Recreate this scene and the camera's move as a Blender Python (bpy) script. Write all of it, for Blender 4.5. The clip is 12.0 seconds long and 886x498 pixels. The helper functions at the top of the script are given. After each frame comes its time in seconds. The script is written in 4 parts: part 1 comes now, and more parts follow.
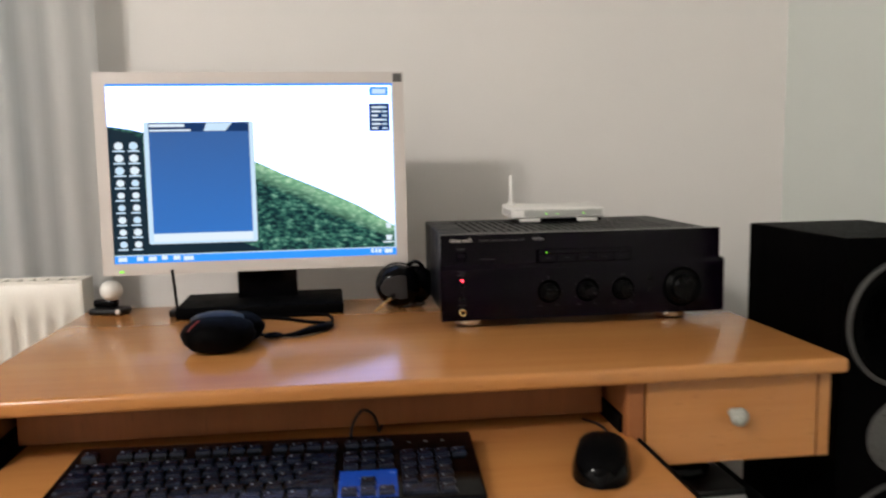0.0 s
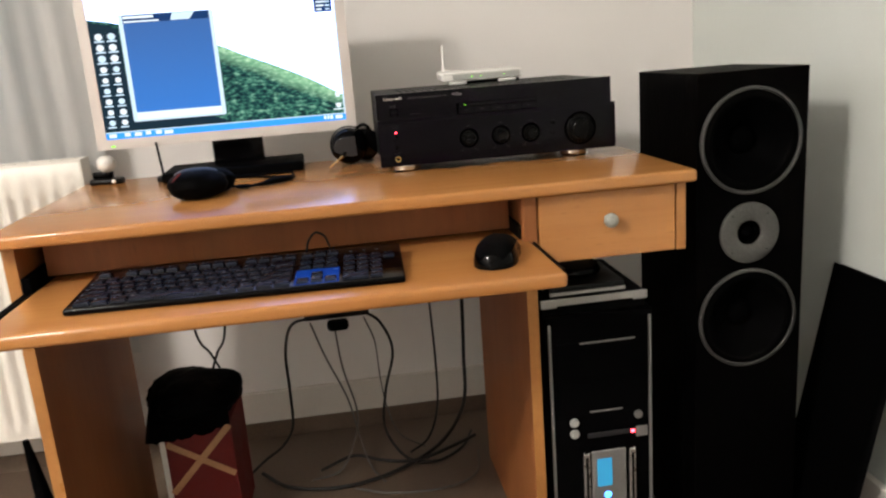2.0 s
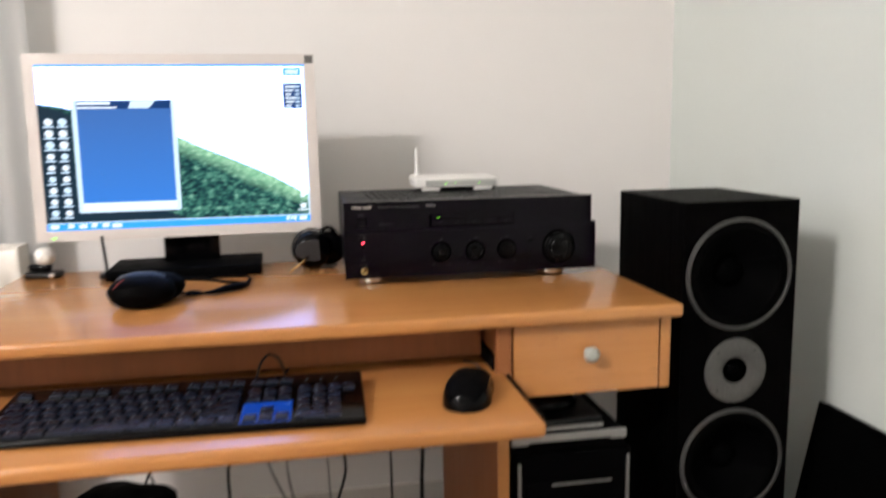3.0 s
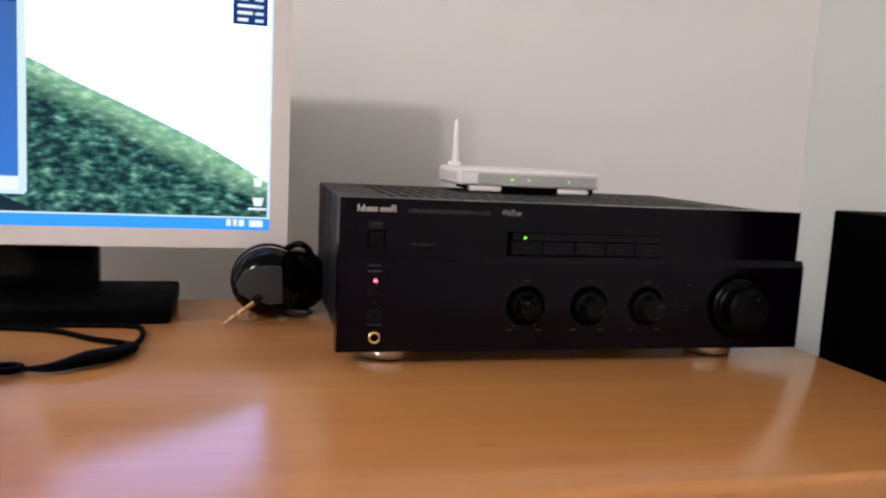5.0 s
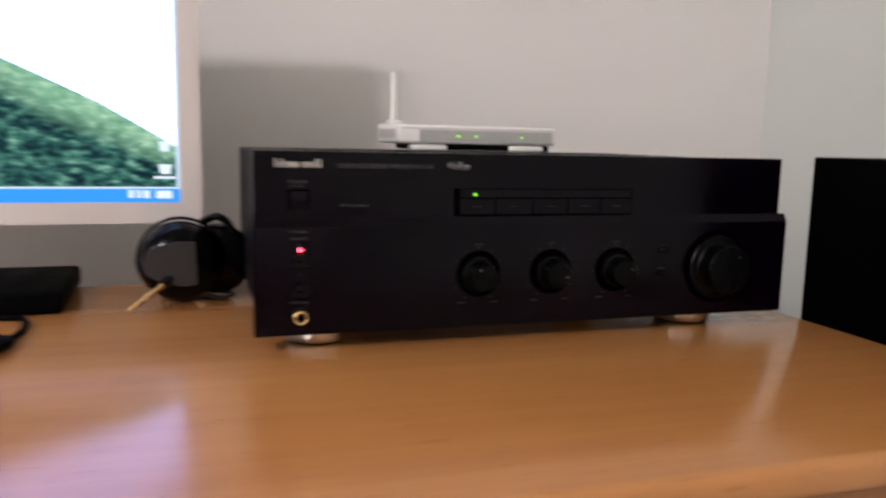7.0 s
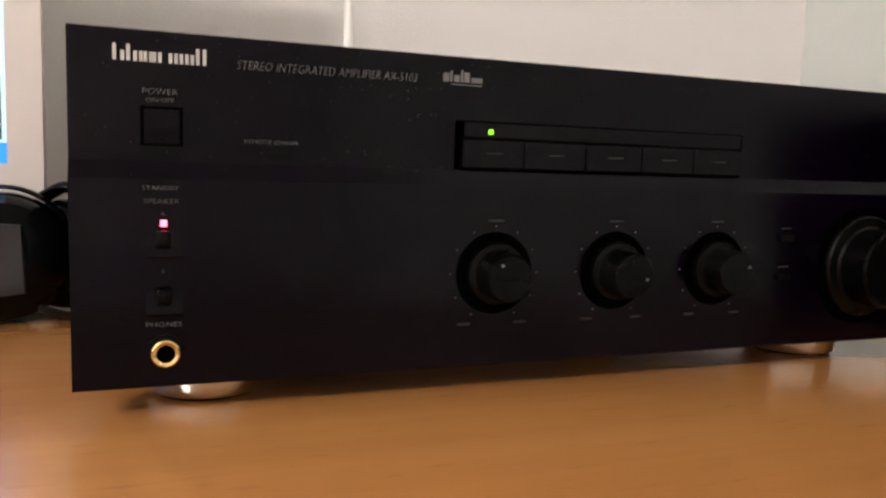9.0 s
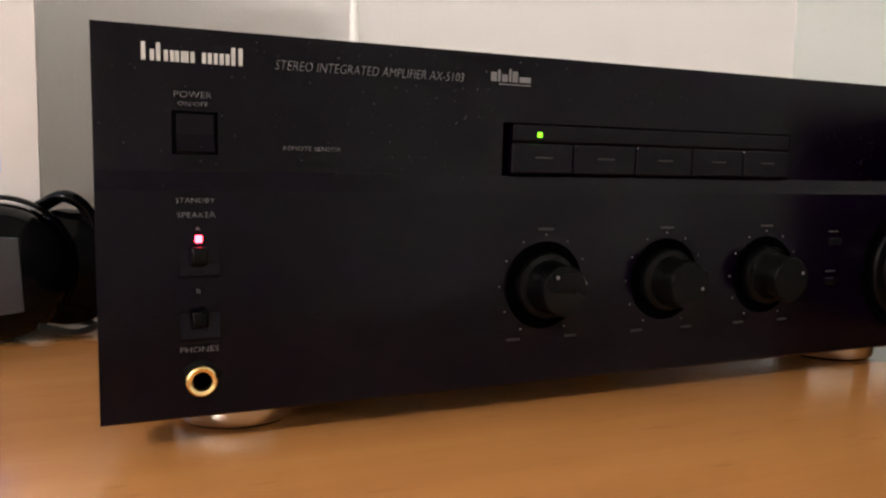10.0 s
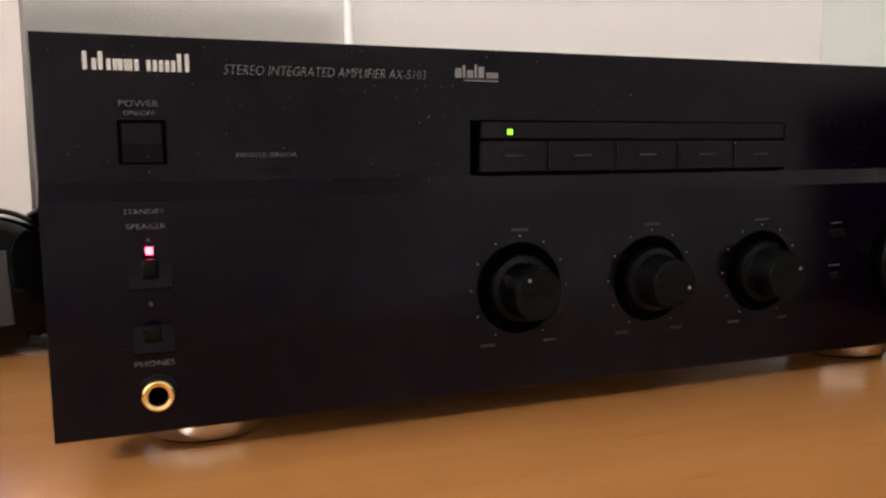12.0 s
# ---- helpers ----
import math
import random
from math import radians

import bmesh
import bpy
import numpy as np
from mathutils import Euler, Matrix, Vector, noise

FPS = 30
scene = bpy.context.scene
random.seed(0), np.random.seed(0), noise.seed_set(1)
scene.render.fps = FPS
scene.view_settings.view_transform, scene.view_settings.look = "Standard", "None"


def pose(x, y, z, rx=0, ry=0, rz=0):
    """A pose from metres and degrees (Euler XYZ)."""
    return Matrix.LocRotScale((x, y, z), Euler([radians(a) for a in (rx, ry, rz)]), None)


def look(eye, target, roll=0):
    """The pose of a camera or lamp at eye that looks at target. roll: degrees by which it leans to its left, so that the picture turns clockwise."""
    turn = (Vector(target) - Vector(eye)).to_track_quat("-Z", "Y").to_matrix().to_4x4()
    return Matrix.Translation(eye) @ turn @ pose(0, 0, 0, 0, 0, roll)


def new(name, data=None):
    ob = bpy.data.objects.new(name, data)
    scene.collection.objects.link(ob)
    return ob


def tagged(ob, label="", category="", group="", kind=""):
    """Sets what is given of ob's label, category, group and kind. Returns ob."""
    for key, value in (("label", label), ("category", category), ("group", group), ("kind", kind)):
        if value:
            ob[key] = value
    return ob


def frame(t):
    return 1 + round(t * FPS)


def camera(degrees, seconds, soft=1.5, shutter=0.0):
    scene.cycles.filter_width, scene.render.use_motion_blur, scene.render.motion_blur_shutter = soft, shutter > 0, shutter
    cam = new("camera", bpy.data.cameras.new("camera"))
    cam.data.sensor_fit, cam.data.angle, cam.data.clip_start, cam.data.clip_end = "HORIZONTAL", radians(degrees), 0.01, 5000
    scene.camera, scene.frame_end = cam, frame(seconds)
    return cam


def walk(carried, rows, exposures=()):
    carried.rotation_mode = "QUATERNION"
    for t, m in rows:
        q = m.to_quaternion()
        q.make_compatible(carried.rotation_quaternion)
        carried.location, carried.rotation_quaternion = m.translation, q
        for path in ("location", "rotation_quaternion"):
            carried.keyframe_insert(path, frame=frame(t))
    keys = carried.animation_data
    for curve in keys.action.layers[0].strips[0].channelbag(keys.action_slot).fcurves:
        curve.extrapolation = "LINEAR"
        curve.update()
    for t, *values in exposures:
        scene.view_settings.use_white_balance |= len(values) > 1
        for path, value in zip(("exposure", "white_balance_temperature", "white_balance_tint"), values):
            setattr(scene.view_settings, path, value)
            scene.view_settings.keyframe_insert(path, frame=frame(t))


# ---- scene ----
cam = camera(59.3, 12.0, 2.2, 0.5)
PATH = [
    (0, (-0.037, -0.136, 1.014), (0.201, 1.835, 0.777), -1.0),
    (0.5, (0.019, -0.25, 1.013), (0.308, 1.71, 0.737), -1.9),
    (1, (0.061, -0.319, 0.997), (0.446, 1.618, 0.682), -2.5),
    (1.5, (0.064, -0.385, 0.975), (0.441, 1.533, 0.548), -4.4),
    (2, (0.025, -0.416, 0.962), (0.261, 1.509, 0.473), -4.4),
    (2.5, (0.019, -0.401, 0.982), (0.293, 1.544, 0.61), -3.0),
    (3, (0.03, -0.301, 1.021), (0.382, 1.643, 0.709), -1.0),
    (3.2, (0.04, -0.243, 1.039), (0.428, 1.7, 0.766), 0.6),
    (4.8, (0.041, 0.359, 0.954), (0.519, 2.283, 0.694), 2.5),
    (5, (0.029, 0.374, 0.937), (0.504, 2.3, 0.688), 2.9),
    (5.5, (0.014, 0.399, 0.934), (0.456, 2.332, 0.679), 2.0),
    (6, (-0.018, 0.424, 0.936), (0.385, 2.367, 0.685), 2.2),
    (6.5, (0.001, 0.425, 0.933), (0.48, 2.349, 0.671), 1.6),
    (7, (0.062, 0.466, 0.906), (0.661, 2.354, 0.626), 1.3),
    (7.2, (0.092, 0.509, 0.898), (0.734, 2.386, 0.643), 1.4),
    (8.8, (0.131, 0.693, 0.857), (0.804, 2.565, 0.658), 1.9),
    (9, (0.125, 0.712, 0.853), (0.833, 2.568, 0.623), 2.0),
    (9.5, (0.111, 0.745, 0.85), (0.902, 2.568, 0.621), 1.2),
    (10, (0.104, 0.744, 0.855), (0.883, 2.572, 0.622), 1.4),
    (10.5, (0.111, 0.747, 0.849), (0.901, 2.568, 0.607), 1.5),
    (11, (0.113, 0.744, 0.853), (0.895, 2.571, 0.622), 1.0),
    (11.5, (0.112, 0.743, 0.857), (0.891, 2.57, 0.621), 1.3),
    (12, (0.134, 0.744, 0.857), (0.815, 2.609, 0.613), -0.4),
]
EXPOSURES = [(0, 0.0, 6450, 8), (1, -0.1, 6500, 8), (2, 0.4, 6550, 8), (2.5, 0.6, 6550, 8), (3.2, 0.48, 6150, 11), (4.8, 0.2, 6200, 16), (7.2, 0.15, 6250, 16), (8.8, 0.45, 6550, 13), (12, 0.62, 6400, 13)]
walk(cam, [(t, look(eye, target, roll)) for t, eye, target, roll in PATH], EXPOSURES)

# ---- light ----
world = bpy.data.worlds.new("sky")
scene.world = world
world.use_nodes = True
wn = world.node_tree.nodes
sky = wn.new("ShaderNodeTexSky")
sky.sky_type, sky.sun_disc = "NISHITA", False
sky.sun_elevation, sky.sun_rotation = radians(12), radians(180)
wn["Background"].inputs["Strength"].default_value = 0.3
world.node_tree.links.new(sky.outputs[0], wn["Background"].inputs["Color"])

sun = new("sun", bpy.data.lights.new("sun", "SUN"))
sun.data.energy, sun.data.angle, sun.data.color = 1.0, radians(10), (1.0, 0.93, 0.85)
sun.matrix_world = look((0, -8, 3), (0, 0, 0))

# the two bulbs of the room's warm ceiling lamp, behind the camera
for x in (-1.80, -2.15):
    lamp = new("room_lamp", bpy.data.lights.new("room_lamp", "POINT"))
    lamp.data.energy, lamp.data.color, lamp.data.shadow_soft_size = 81.5, (1.0, 0.925, 0.87), 0.09
    lamp.location = (x, -1.0, 2.46)



# ---- materials ----
def shader(name, base, rough=0.5, metal=0.0, vary=0.12, scale=8.0, bump=0.0, bump_scale=200.0,
           rough_vary=0.08, coat=0.0, stretch=(1, 1, 1), dust=0.0, ior=1.5):
    """A principled material with a slow and a fine variation of colour and gloss, and a fine relief."""
    m = bpy.data.materials.new(name)
    m.use_nodes = True
    nt = m.node_tree
    n, link = nt.nodes, nt.links.new
    b = n["Principled BSDF"]
    tc, mp = n.new("ShaderNodeTexCoord"), n.new("ShaderNodeMapping")
    mp.inputs["Scale"].default_value = stretch
    link(tc.outputs["Object"], mp.inputs["Vector"])
    n1, n2 = n.new("ShaderNodeTexNoise"), n.new("ShaderNodeTexNoise")
    n1.inputs["Scale"].default_value, n1.inputs["Detail"].default_value = scale, 4
    n2.inputs["Scale"].default_value, n2.inputs["Detail"].default_value = bump_scale, 3
    link(mp.outputs[0], n1.inputs["Vector"]), link(mp.outputs[0], n2.inputs["Vector"])
    add = n.new("ShaderNodeMath")
    add.operation = "ADD"
    link(n1.outputs[0], add.inputs[0]), link(n2.outputs[0], add.inputs[1])
    ramp = n.new("ShaderNodeMapRange")
    ramp.inputs["From Min"].default_value, ramp.inputs["From Max"].default_value = 0.6, 1.4
    ramp.inputs["To Min"].default_value, ramp.inputs["To Max"].default_value = 1 - vary, 1 + vary
    link(add.outputs[0], ramp.inputs["Value"])
    mul = n.new("ShaderNodeVectorMath")
    mul.operation = "SCALE"
    mul.inputs[0].default_value = base
    link(ramp.outputs[0], mul.inputs["Scale"])
    link(mul.outputs[0], b.inputs["Base Color"])
    rr = n.new("ShaderNodeMapRange")
    rr.inputs["From Min"].default_value, rr.inputs["From Max"].default_value = 0.3, 0.7
    rr.inputs["To Min"].default_value, rr.inputs["To Max"].default_value = max(rough - rough_vary, 0.02), rough + rough_vary
    link(n1.outputs[0], rr.inputs["Value"])
    link(rr.outputs[0], b.inputs["Roughness"])
    b.inputs["Metallic"].default_value = metal
    b.inputs["IOR"].default_value = ior
    b.inputs["Coat Weight"].default_value = coat
    if dust:
        sp = n.new("ShaderNodeTexVoronoi")
        sp.inputs["Scale"].default_value = 420
        link(tc.outputs["Object"], sp.inputs["Vector"])
        near, pick, both = n.new("ShaderNodeMapRange"), n.new("ShaderNodeMapRange"), n.new("ShaderNodeMath")
        near.inputs["From Min"].default_value, near.inputs["From Max"].default_value = 0.16, 0.08
        pick.inputs["From Min"].default_value, pick.inputs["From Max"].default_value = 0.66, 0.85
        both.operation = "MULTIPLY"
        link(sp.outputs["Distance"], near.inputs["Value"]), link(sp.outputs["Color"], pick.inputs["Value"])
        link(near.outputs[0], both.inputs[0]), link(pick.outputs[0], both.inputs[1])
        mx = n.new("ShaderNodeMix")
        mx.data_type = "RGBA"
        mx.inputs["B"].default_value = (dust, dust, dust, 1)
        link(both.outputs[0], mx.inputs["Factor"]), link(mul.outputs[0], mx.inputs["A"])
        link(mx.outputs["Result"], b.inputs["Base Color"])
    if bump:
        bp = n.new("ShaderNodeBump")
        bp.inputs["Strength"].default_value, bp.inputs["Distance"].default_value = bump, 0.001
        link(n2.outputs[0], bp.inputs["Height"])
        link(bp.outputs[0], b.inputs["Normal"])
    return m


def wood(name, light, dark, rough=0.3, axis=0, coat=0.0):
    """Beech-like foil: long faint streaks along one axis and short dark flecks."""
    m = bpy.data.materials.new(name)
    m.use_nodes = True
    nt = m.node_tree
    n, link = nt.nodes, nt.links.new
    b = n["Principled BSDF"]
    tc = n.new("ShaderNodeTexCoord")

    def streaks(across, along, scale, detail):
        mp, no = n.new("ShaderNodeMapping"), n.new("ShaderNodeTexNoise")
        sc = [across, across, across]
        sc[axis] = along
        mp.inputs["Scale"].default_value = sc
        no.inputs["Scale"].default_value, no.inputs["Detail"].default_value = scale, detail
        link(tc.outputs["Object"], mp.inputs["Vector"]), link(mp.outputs[0], no.inputs["Vector"])
        return no
    broad, fine, fleck = streaks(1, 0.10, 9, 3), streaks(1, 0.04, 90, 4), streaks(1, 0.12, 260, 2)
    mix = n.new("ShaderNodeMath")
    mix.operation = "MULTIPLY_ADD"
    mix.inputs[1].default_value = 0.45
    link(fine.outputs[0], mix.inputs[0]), link(broad.outputs[0], mix.inputs[2])
    ramp = n.new("ShaderNodeValToRGB")
    ramp.color_ramp.elements[0].position, ramp.color_ramp.elements[1].position = 0.5, 0.95
    ramp.color_ramp.elements[0].color, ramp.color_ramp.elements[1].color = (*dark, 1), (*light, 1)
    link(mix.outputs[0], ramp.inputs[0])
    fl = n.new("ShaderNodeMapRange")
    fl.inputs["From Min"].default_value, fl.inputs["From Max"].default_value = 0.64, 0.74
    fl.inputs["To Min"].default_value, fl.inputs["To Max"].default_value = 1.0, 0.84
    link(fleck.outputs[0], fl.inputs["Value"])
    mul = n.new("ShaderNodeVectorMath")
    mul.operation = "SCALE"
    link(ramp.outputs[0], mul.inputs[0]), link(fl.outputs[0], mul.inputs["Scale"])
    link(mul.outputs[0], b.inputs["Base Color"])
    smear = streaks(1, 0.6, 6, 4)
    rr = n.new("ShaderNodeMapRange")
    rr.inputs["From Min"].default_value, rr.inputs["From Max"].default_value = 0.3, 0.7
    rr.inputs["To Min"].default_value, rr.inputs["To Max"].default_value = rough - 0.05, rough + 0.07
    link(smear.outputs[0], rr.inputs["Value"]), link(rr.outputs[0], b.inputs["Roughness"])
    bp = n.new("ShaderNodeBump")
    bp.inputs["Strength"].default_value, bp.inputs["Distance"].default_value = 0.12, 0.0006
    link(fine.outputs[0], bp.inputs["Height"]), link(bp.outputs[0], b.inputs["Normal"])
    b.inputs["Coat Weight"].default_value = coat
    return m


def glow(name, colour, strength, base=None):
    m = bpy.data.materials.new(name)
    m.use_nodes = True
    b = m.node_tree.nodes["Principled BSDF"]
    b.inputs["Base Color"].default_value = (*(base or colour), 1)
    b.inputs["Emission Color"].default_value = (*colour, 1)
    b.inputs["Emission Strength"].default_value = strength
    b.inputs["Roughness"].default_value = 0.4
    if base:
        b.inputs["IOR"].default_value = 1.15
    return m


def glow_leaves(name, edge, dark, light, strength, scale):
    """A lit screen picture of a hedge: edge (a, c, d) is the hill's line, below which light grass passes into dark leaves."""
    m = bpy.data.materials.new(name)
    m.use_nodes = True
    nt = m.node_tree
    n, link = nt.nodes, nt.links.new
    b = n["Principled BSDF"]
    tc, mp = n.new("ShaderNodeTexCoord"), n.new("ShaderNodeMapping")
    mp.inputs["Scale"].default_value = (0.55, 1, 1.1)
    link(tc.outputs["Object"], mp.inputs["Vector"])

    def pattern(size, detail):
        t = n.new("ShaderNodeTexNoise")
        t.inputs["Scale"].default_value, t.inputs["Detail"].default_value, t.inputs["Roughness"].default_value = size, detail, 0.52
        link(mp.outputs[0], t.inputs["Vector"])
        return t.outputs[0]

    def sum_of(a, k, c):
        q = n.new("ShaderNodeMath")
        q.operation = "MULTIPLY_ADD"
        q.inputs[1].default_value = k
        link(a, q.inputs[0]), link(c, q.inputs[2])
        return q.outputs[0]

    def ramp(stops, x):
        q = n.new("ShaderNodeValToRGB")
        e = q.color_ramp.elements
        while len(e) < len(stops):
            e.new(0.5)
        for k, (p, c) in enumerate(stops):
            e[k].position, e[k].color = p, (*c, 1)
        link(x, q.inputs[0])
        return q.outputs[0]
    fine, mid, broad = pattern(scale, 4), pattern(scale * 0.3, 3), pattern(scale * 0.09, 2)
    leaf = sum_of(mid, 0.5, fine)
    dot = n.new("ShaderNodeVectorMath")
    dot.operation = "DOT_PRODUCT"
    dot.inputs[1].default_value = (edge[0], 0, edge[1])
    link(tc.outputs["Object"], dot.inputs[0])
    off = n.new("ShaderNodeMath")
    off.inputs[1].default_value = edge[2]
    link(dot.outputs["Value"], off.inputs[0])
    depth = sum_of(broad, 0.5, sum_of(mid, 0.45, off.outputs[0]))
    blend = ramp([(0.55, (0, 0, 0)), (0.80, (0.55, 0.55, 0.55)), (1.0, (1, 1, 1))], depth)
    mix = n.new("ShaderNodeMix")
    mix.data_type = "RGBA"
    link(blend, mix.inputs["Factor"])
    link(ramp(light, leaf), mix.inputs["A"]), link(ramp(dark, leaf), mix.inputs["B"])
    b.inputs["Base Color"].default_value = (0.003, 0.003, 0.003, 1)
    b.inputs["IOR"].default_value = 1.15
    link(mix.outputs["Result"], b.inputs["Emission Color"])
    b.inputs["Emission Strength"].default_value = strength
    return m


WALL = shader("wall_paint_cream", (0.765, 0.745, 0.72), 0.75, vary=0.025, scale=3, bump=0.25, bump_scale=320)
WALL_G = shader("wall_paint_pale_green", (0.61, 0.65, 0.615), 0.75, vary=0.025, scale=3, bump=0.25, bump_scale=320)
CEIL = shader("ceiling_paint", (0.83, 0.825, 0.81), 0.85, vary=0.02, scale=2)
FLOOR = shader("floor_vinyl", (0.125, 0.088, 0.062), 0.45, vary=0.22, scale=6, bump=0.2, bump_scale=140)
SKIRT = shader("skirting_paint", (0.66, 0.63, 0.58), 0.5, vary=0.05, scale=12)
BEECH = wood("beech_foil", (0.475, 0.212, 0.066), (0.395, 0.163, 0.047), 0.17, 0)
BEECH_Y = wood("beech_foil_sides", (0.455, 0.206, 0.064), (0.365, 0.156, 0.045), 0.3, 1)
# the same beech with upright grain, darkened for the shade under the desktop
BEECH_SHADE = wood("beech_foil_shaded", (0.27, 0.092, 0.023), (0.21, 0.068, 0.016), 0.6, 2)
BEECH_EDGE = wood("beech_edging", (0.36, 0.15, 0.05), (0.29, 0.115, 0.038), 0.3, 0)
BLACK = shader("black_plastic", (0.0035, 0.0035, 0.004), 0.35, vary=0.2, scale=20, bump=0.12, bump_scale=900, ior=1.3)
BLACK_GLOSS = shader("black_gloss_plastic", (0.001, 0.001, 0.0013), 0.12, vary=0.1, scale=15, rough_vary=0.04, ior=1.2)
BLACK_MATT = shader("black_matt_plastic", (0.0010, 0.0010, 0.0012), 0.6, vary=0.2, scale=30, bump=0.15, bump_scale=700, ior=1.09)
AMP_FACE = shader("black_satin_panel", (0.0011, 0.0002, 0.0020), 0.15, vary=0.35, scale=40, bump=0.04, bump_scale=1500, rough_vary=0.03, stretch=(0.4, 1, 1), ior=1.225, dust=0.03)
AMP_CASE = shader("black_painted_steel", (0.004, 0.0038, 0.0042), 0.42, vary=0.2, scale=30, bump=0.35, bump_scale=1200, ior=1.22)
KNOB = shader("black_knob_plastic", (0.0009, 0.0009, 0.001), 0.3, vary=0.2, scale=60, bump=0.1, bump_scale=900, ior=1.2)
# near-black that paints the shade of depth into slots, wells and bores
SLOT = shader("recess_shade_black", (0.0003, 0.0003, 0.0003), 0.8, vary=0.1, ior=1.03)
PRINT = shader("grey_print", (0.11, 0.106, 0.108), 0.6, vary=0.1, scale=300)
PRINT_DIM = shader("dim_grey_print", (0.008, 0.0078, 0.0082), 0.6, vary=0.15, scale=300)
SILVER_LOGO = shader("silver_badge", (0.46, 0.44, 0.41), 0.35, 0.3, vary=0.06, scale=90)
GOLD = shader("gold_plate", (0.86, 0.62, 0.27), 0.25, 1.0, vary=0.06, scale=90)
FOOT = shader("champagne_metal", (0.80, 0.77, 0.70), 0.2, 1.0, vary=0.03, scale=40, rough_vary=0.03, stretch=(1, 1, 0.1))
SILVER = shader("silver_plastic", (0.62, 0.58, 0.55), 0.42, 0.15, vary=0.04, scale=15, bump=0.08, bump_scale=900)
CHROME = shader("brushed_metal", (0.62, 0.61, 0.60), 0.3, 0.9, vary=0.08, scale=50)
CAP = shader("smoked_plastic", (0.018, 0.018, 0.021), 0.38, 0.0, vary=0.15, scale=60)
GREY_METAL = shader("grey_metal_trim", (0.30, 0.295, 0.29), 0.4, 0.6, vary=0.1, scale=40)
PALE_GREY = shader("pale_grey_plastic", (0.46, 0.455, 0.44), 0.4, vary=0.05, scale=30)
FROST = shader("frosted_knob", (0.34, 0.35, 0.31), 0.32, vary=0.12, scale=90)
STRIP_GREY = shader("grey_front_plastic", (0.37, 0.375, 0.355), 0.4, vary=0.06, scale=40)
WHITE_P = shader("white_plastic", (0.74, 0.73, 0.70), 0.4, vary=0.04, scale=20)
RAD = shader("radiator_enamel", (0.78, 0.75, 0.68), 0.38, vary=0.04, scale=8)
ASH = shader("black_ash_veneer", (0.0007, 0.0006, 0.0006), 0.5, vary=0.35, scale=30, bump=0.3, bump_scale=300, stretch=(4, 4, 0.3), ior=1.07)
CONE = shader("paper_cone", (0.0009, 0.0009, 0.001), 0.6, vary=0.2, scale=60, bump=0.3, bump_scale=600, ior=1.05)
RUBBER = shader("rubber_surround", (0.0008, 0.0008, 0.0008), 0.55, vary=0.15, scale=40, ior=1.07)
RING = shader("grey_driver_ring", (0.050, 0.049, 0.048), 0.45, 0.3, vary=0.12, scale=70, bump=0.1, bump_scale=500)
TWEET = shader("tweeter_plate", (0.066, 0.065, 0.062), 0.5, 0.2, vary=0.5, scale=260, bump=0.4, bump_scale=700)
CLOTH = shader("black_grille_cloth", (0.0009, 0.0009, 0.0009), 0.95, vary=0.3, scale=60, bump=0.6, bump_scale=1500, ior=1.04)
BAG = shader("black_nylon", (0.0015, 0.0015, 0.0017), 0.7, vary=0.3, scale=25, bump=0.6, bump_scale=120, ior=1.12)
RED = shader("red_card", (0.13, 0.004, 0.004), 0.7, vary=0.2, scale=20)
TAN = shader("tan_tape", (0.42, 0.24, 0.12), 0.5, vary=0.15, scale=30)
CABLE = shader("black_cable", (0.006, 0.006, 0.0055), 0.5, vary=0.2, scale=60, ior=1.4)
CABLE_G = shader("grey_cable", (0.10, 0.095, 0.09), 0.5, vary=0.2, scale=60)
# black keys with the screen's blue reflection mixed into their colour
KEY = shader("screen_tinted_key", (0.0025, 0.0050, 0.014), 0.28, vary=0.25, scale=60, bump=0.15, bump_scale=1500, ior=1.33)
BLUE_REFLECTION = shader("screen_reflection_blue", (0.004, 0.05, 0.36), 0.25, vary=0.1, scale=30)
LEGEND = shader("white_key_print", (0.19, 0.20, 0.23), 0.5, vary=0.1)
FOAM = shader("black_ear_cushion", (0.0011, 0.0010, 0.0011), 0.6, vary=0.25, scale=50, bump=0.5, bump_scale=220, ior=1.08)
POLY = shader("pale_polythene", (0.42, 0.42, 0.38), 0.35, vary=0.3, scale=25, bump=0.5, bump_scale=60)
LED_R = glow("red_led", (1.0, 0.03, 0.05), 16.0)
LED_G = glow("green_led", (0.22, 1.0, 0.02), 1.0)
LED_B = glow("blue_led", (0.05, 0.25, 1.0), 5.0)
LCD = glow("blue_lcd", (0.03, 0.27, 0.50), 0.45)
SCR_WHITE = glow("screen_sky", (0.40, 0.49, 1.0), 4.3, (0.003, 0.003, 0.003))
SCR_BLUE = glow("screen_window_blue", (0.052, 0.195, 0.60), 0.78, (0.003, 0.003, 0.003))
_n, _l = SCR_BLUE.node_tree.nodes, SCR_BLUE.node_tree.links.new
_c, _s, _r = _n.new("ShaderNodeTexCoord"), _n.new("ShaderNodeSeparateXYZ"), _n.new("ShaderNodeValToRGB")
_g = _n.new("ShaderNodeMapRange")
_g.inputs["From Min"].default_value, _g.inputs["From Max"].default_value = 0.07, 0.25
_r.color_ramp.elements[0].color, _r.color_ramp.elements[1].color = (0.048, 0.225, 0.72, 1), (0.055, 0.16, 0.46, 1)
_l(_c.outputs["Object"], _s.inputs[0]), _l(_s.outputs["Z"], _g.inputs["Value"]), _l(_g.outputs[0], _r.inputs[0])
_l(_r.outputs[0], _n["Principled BSDF"].inputs["Emission Color"])
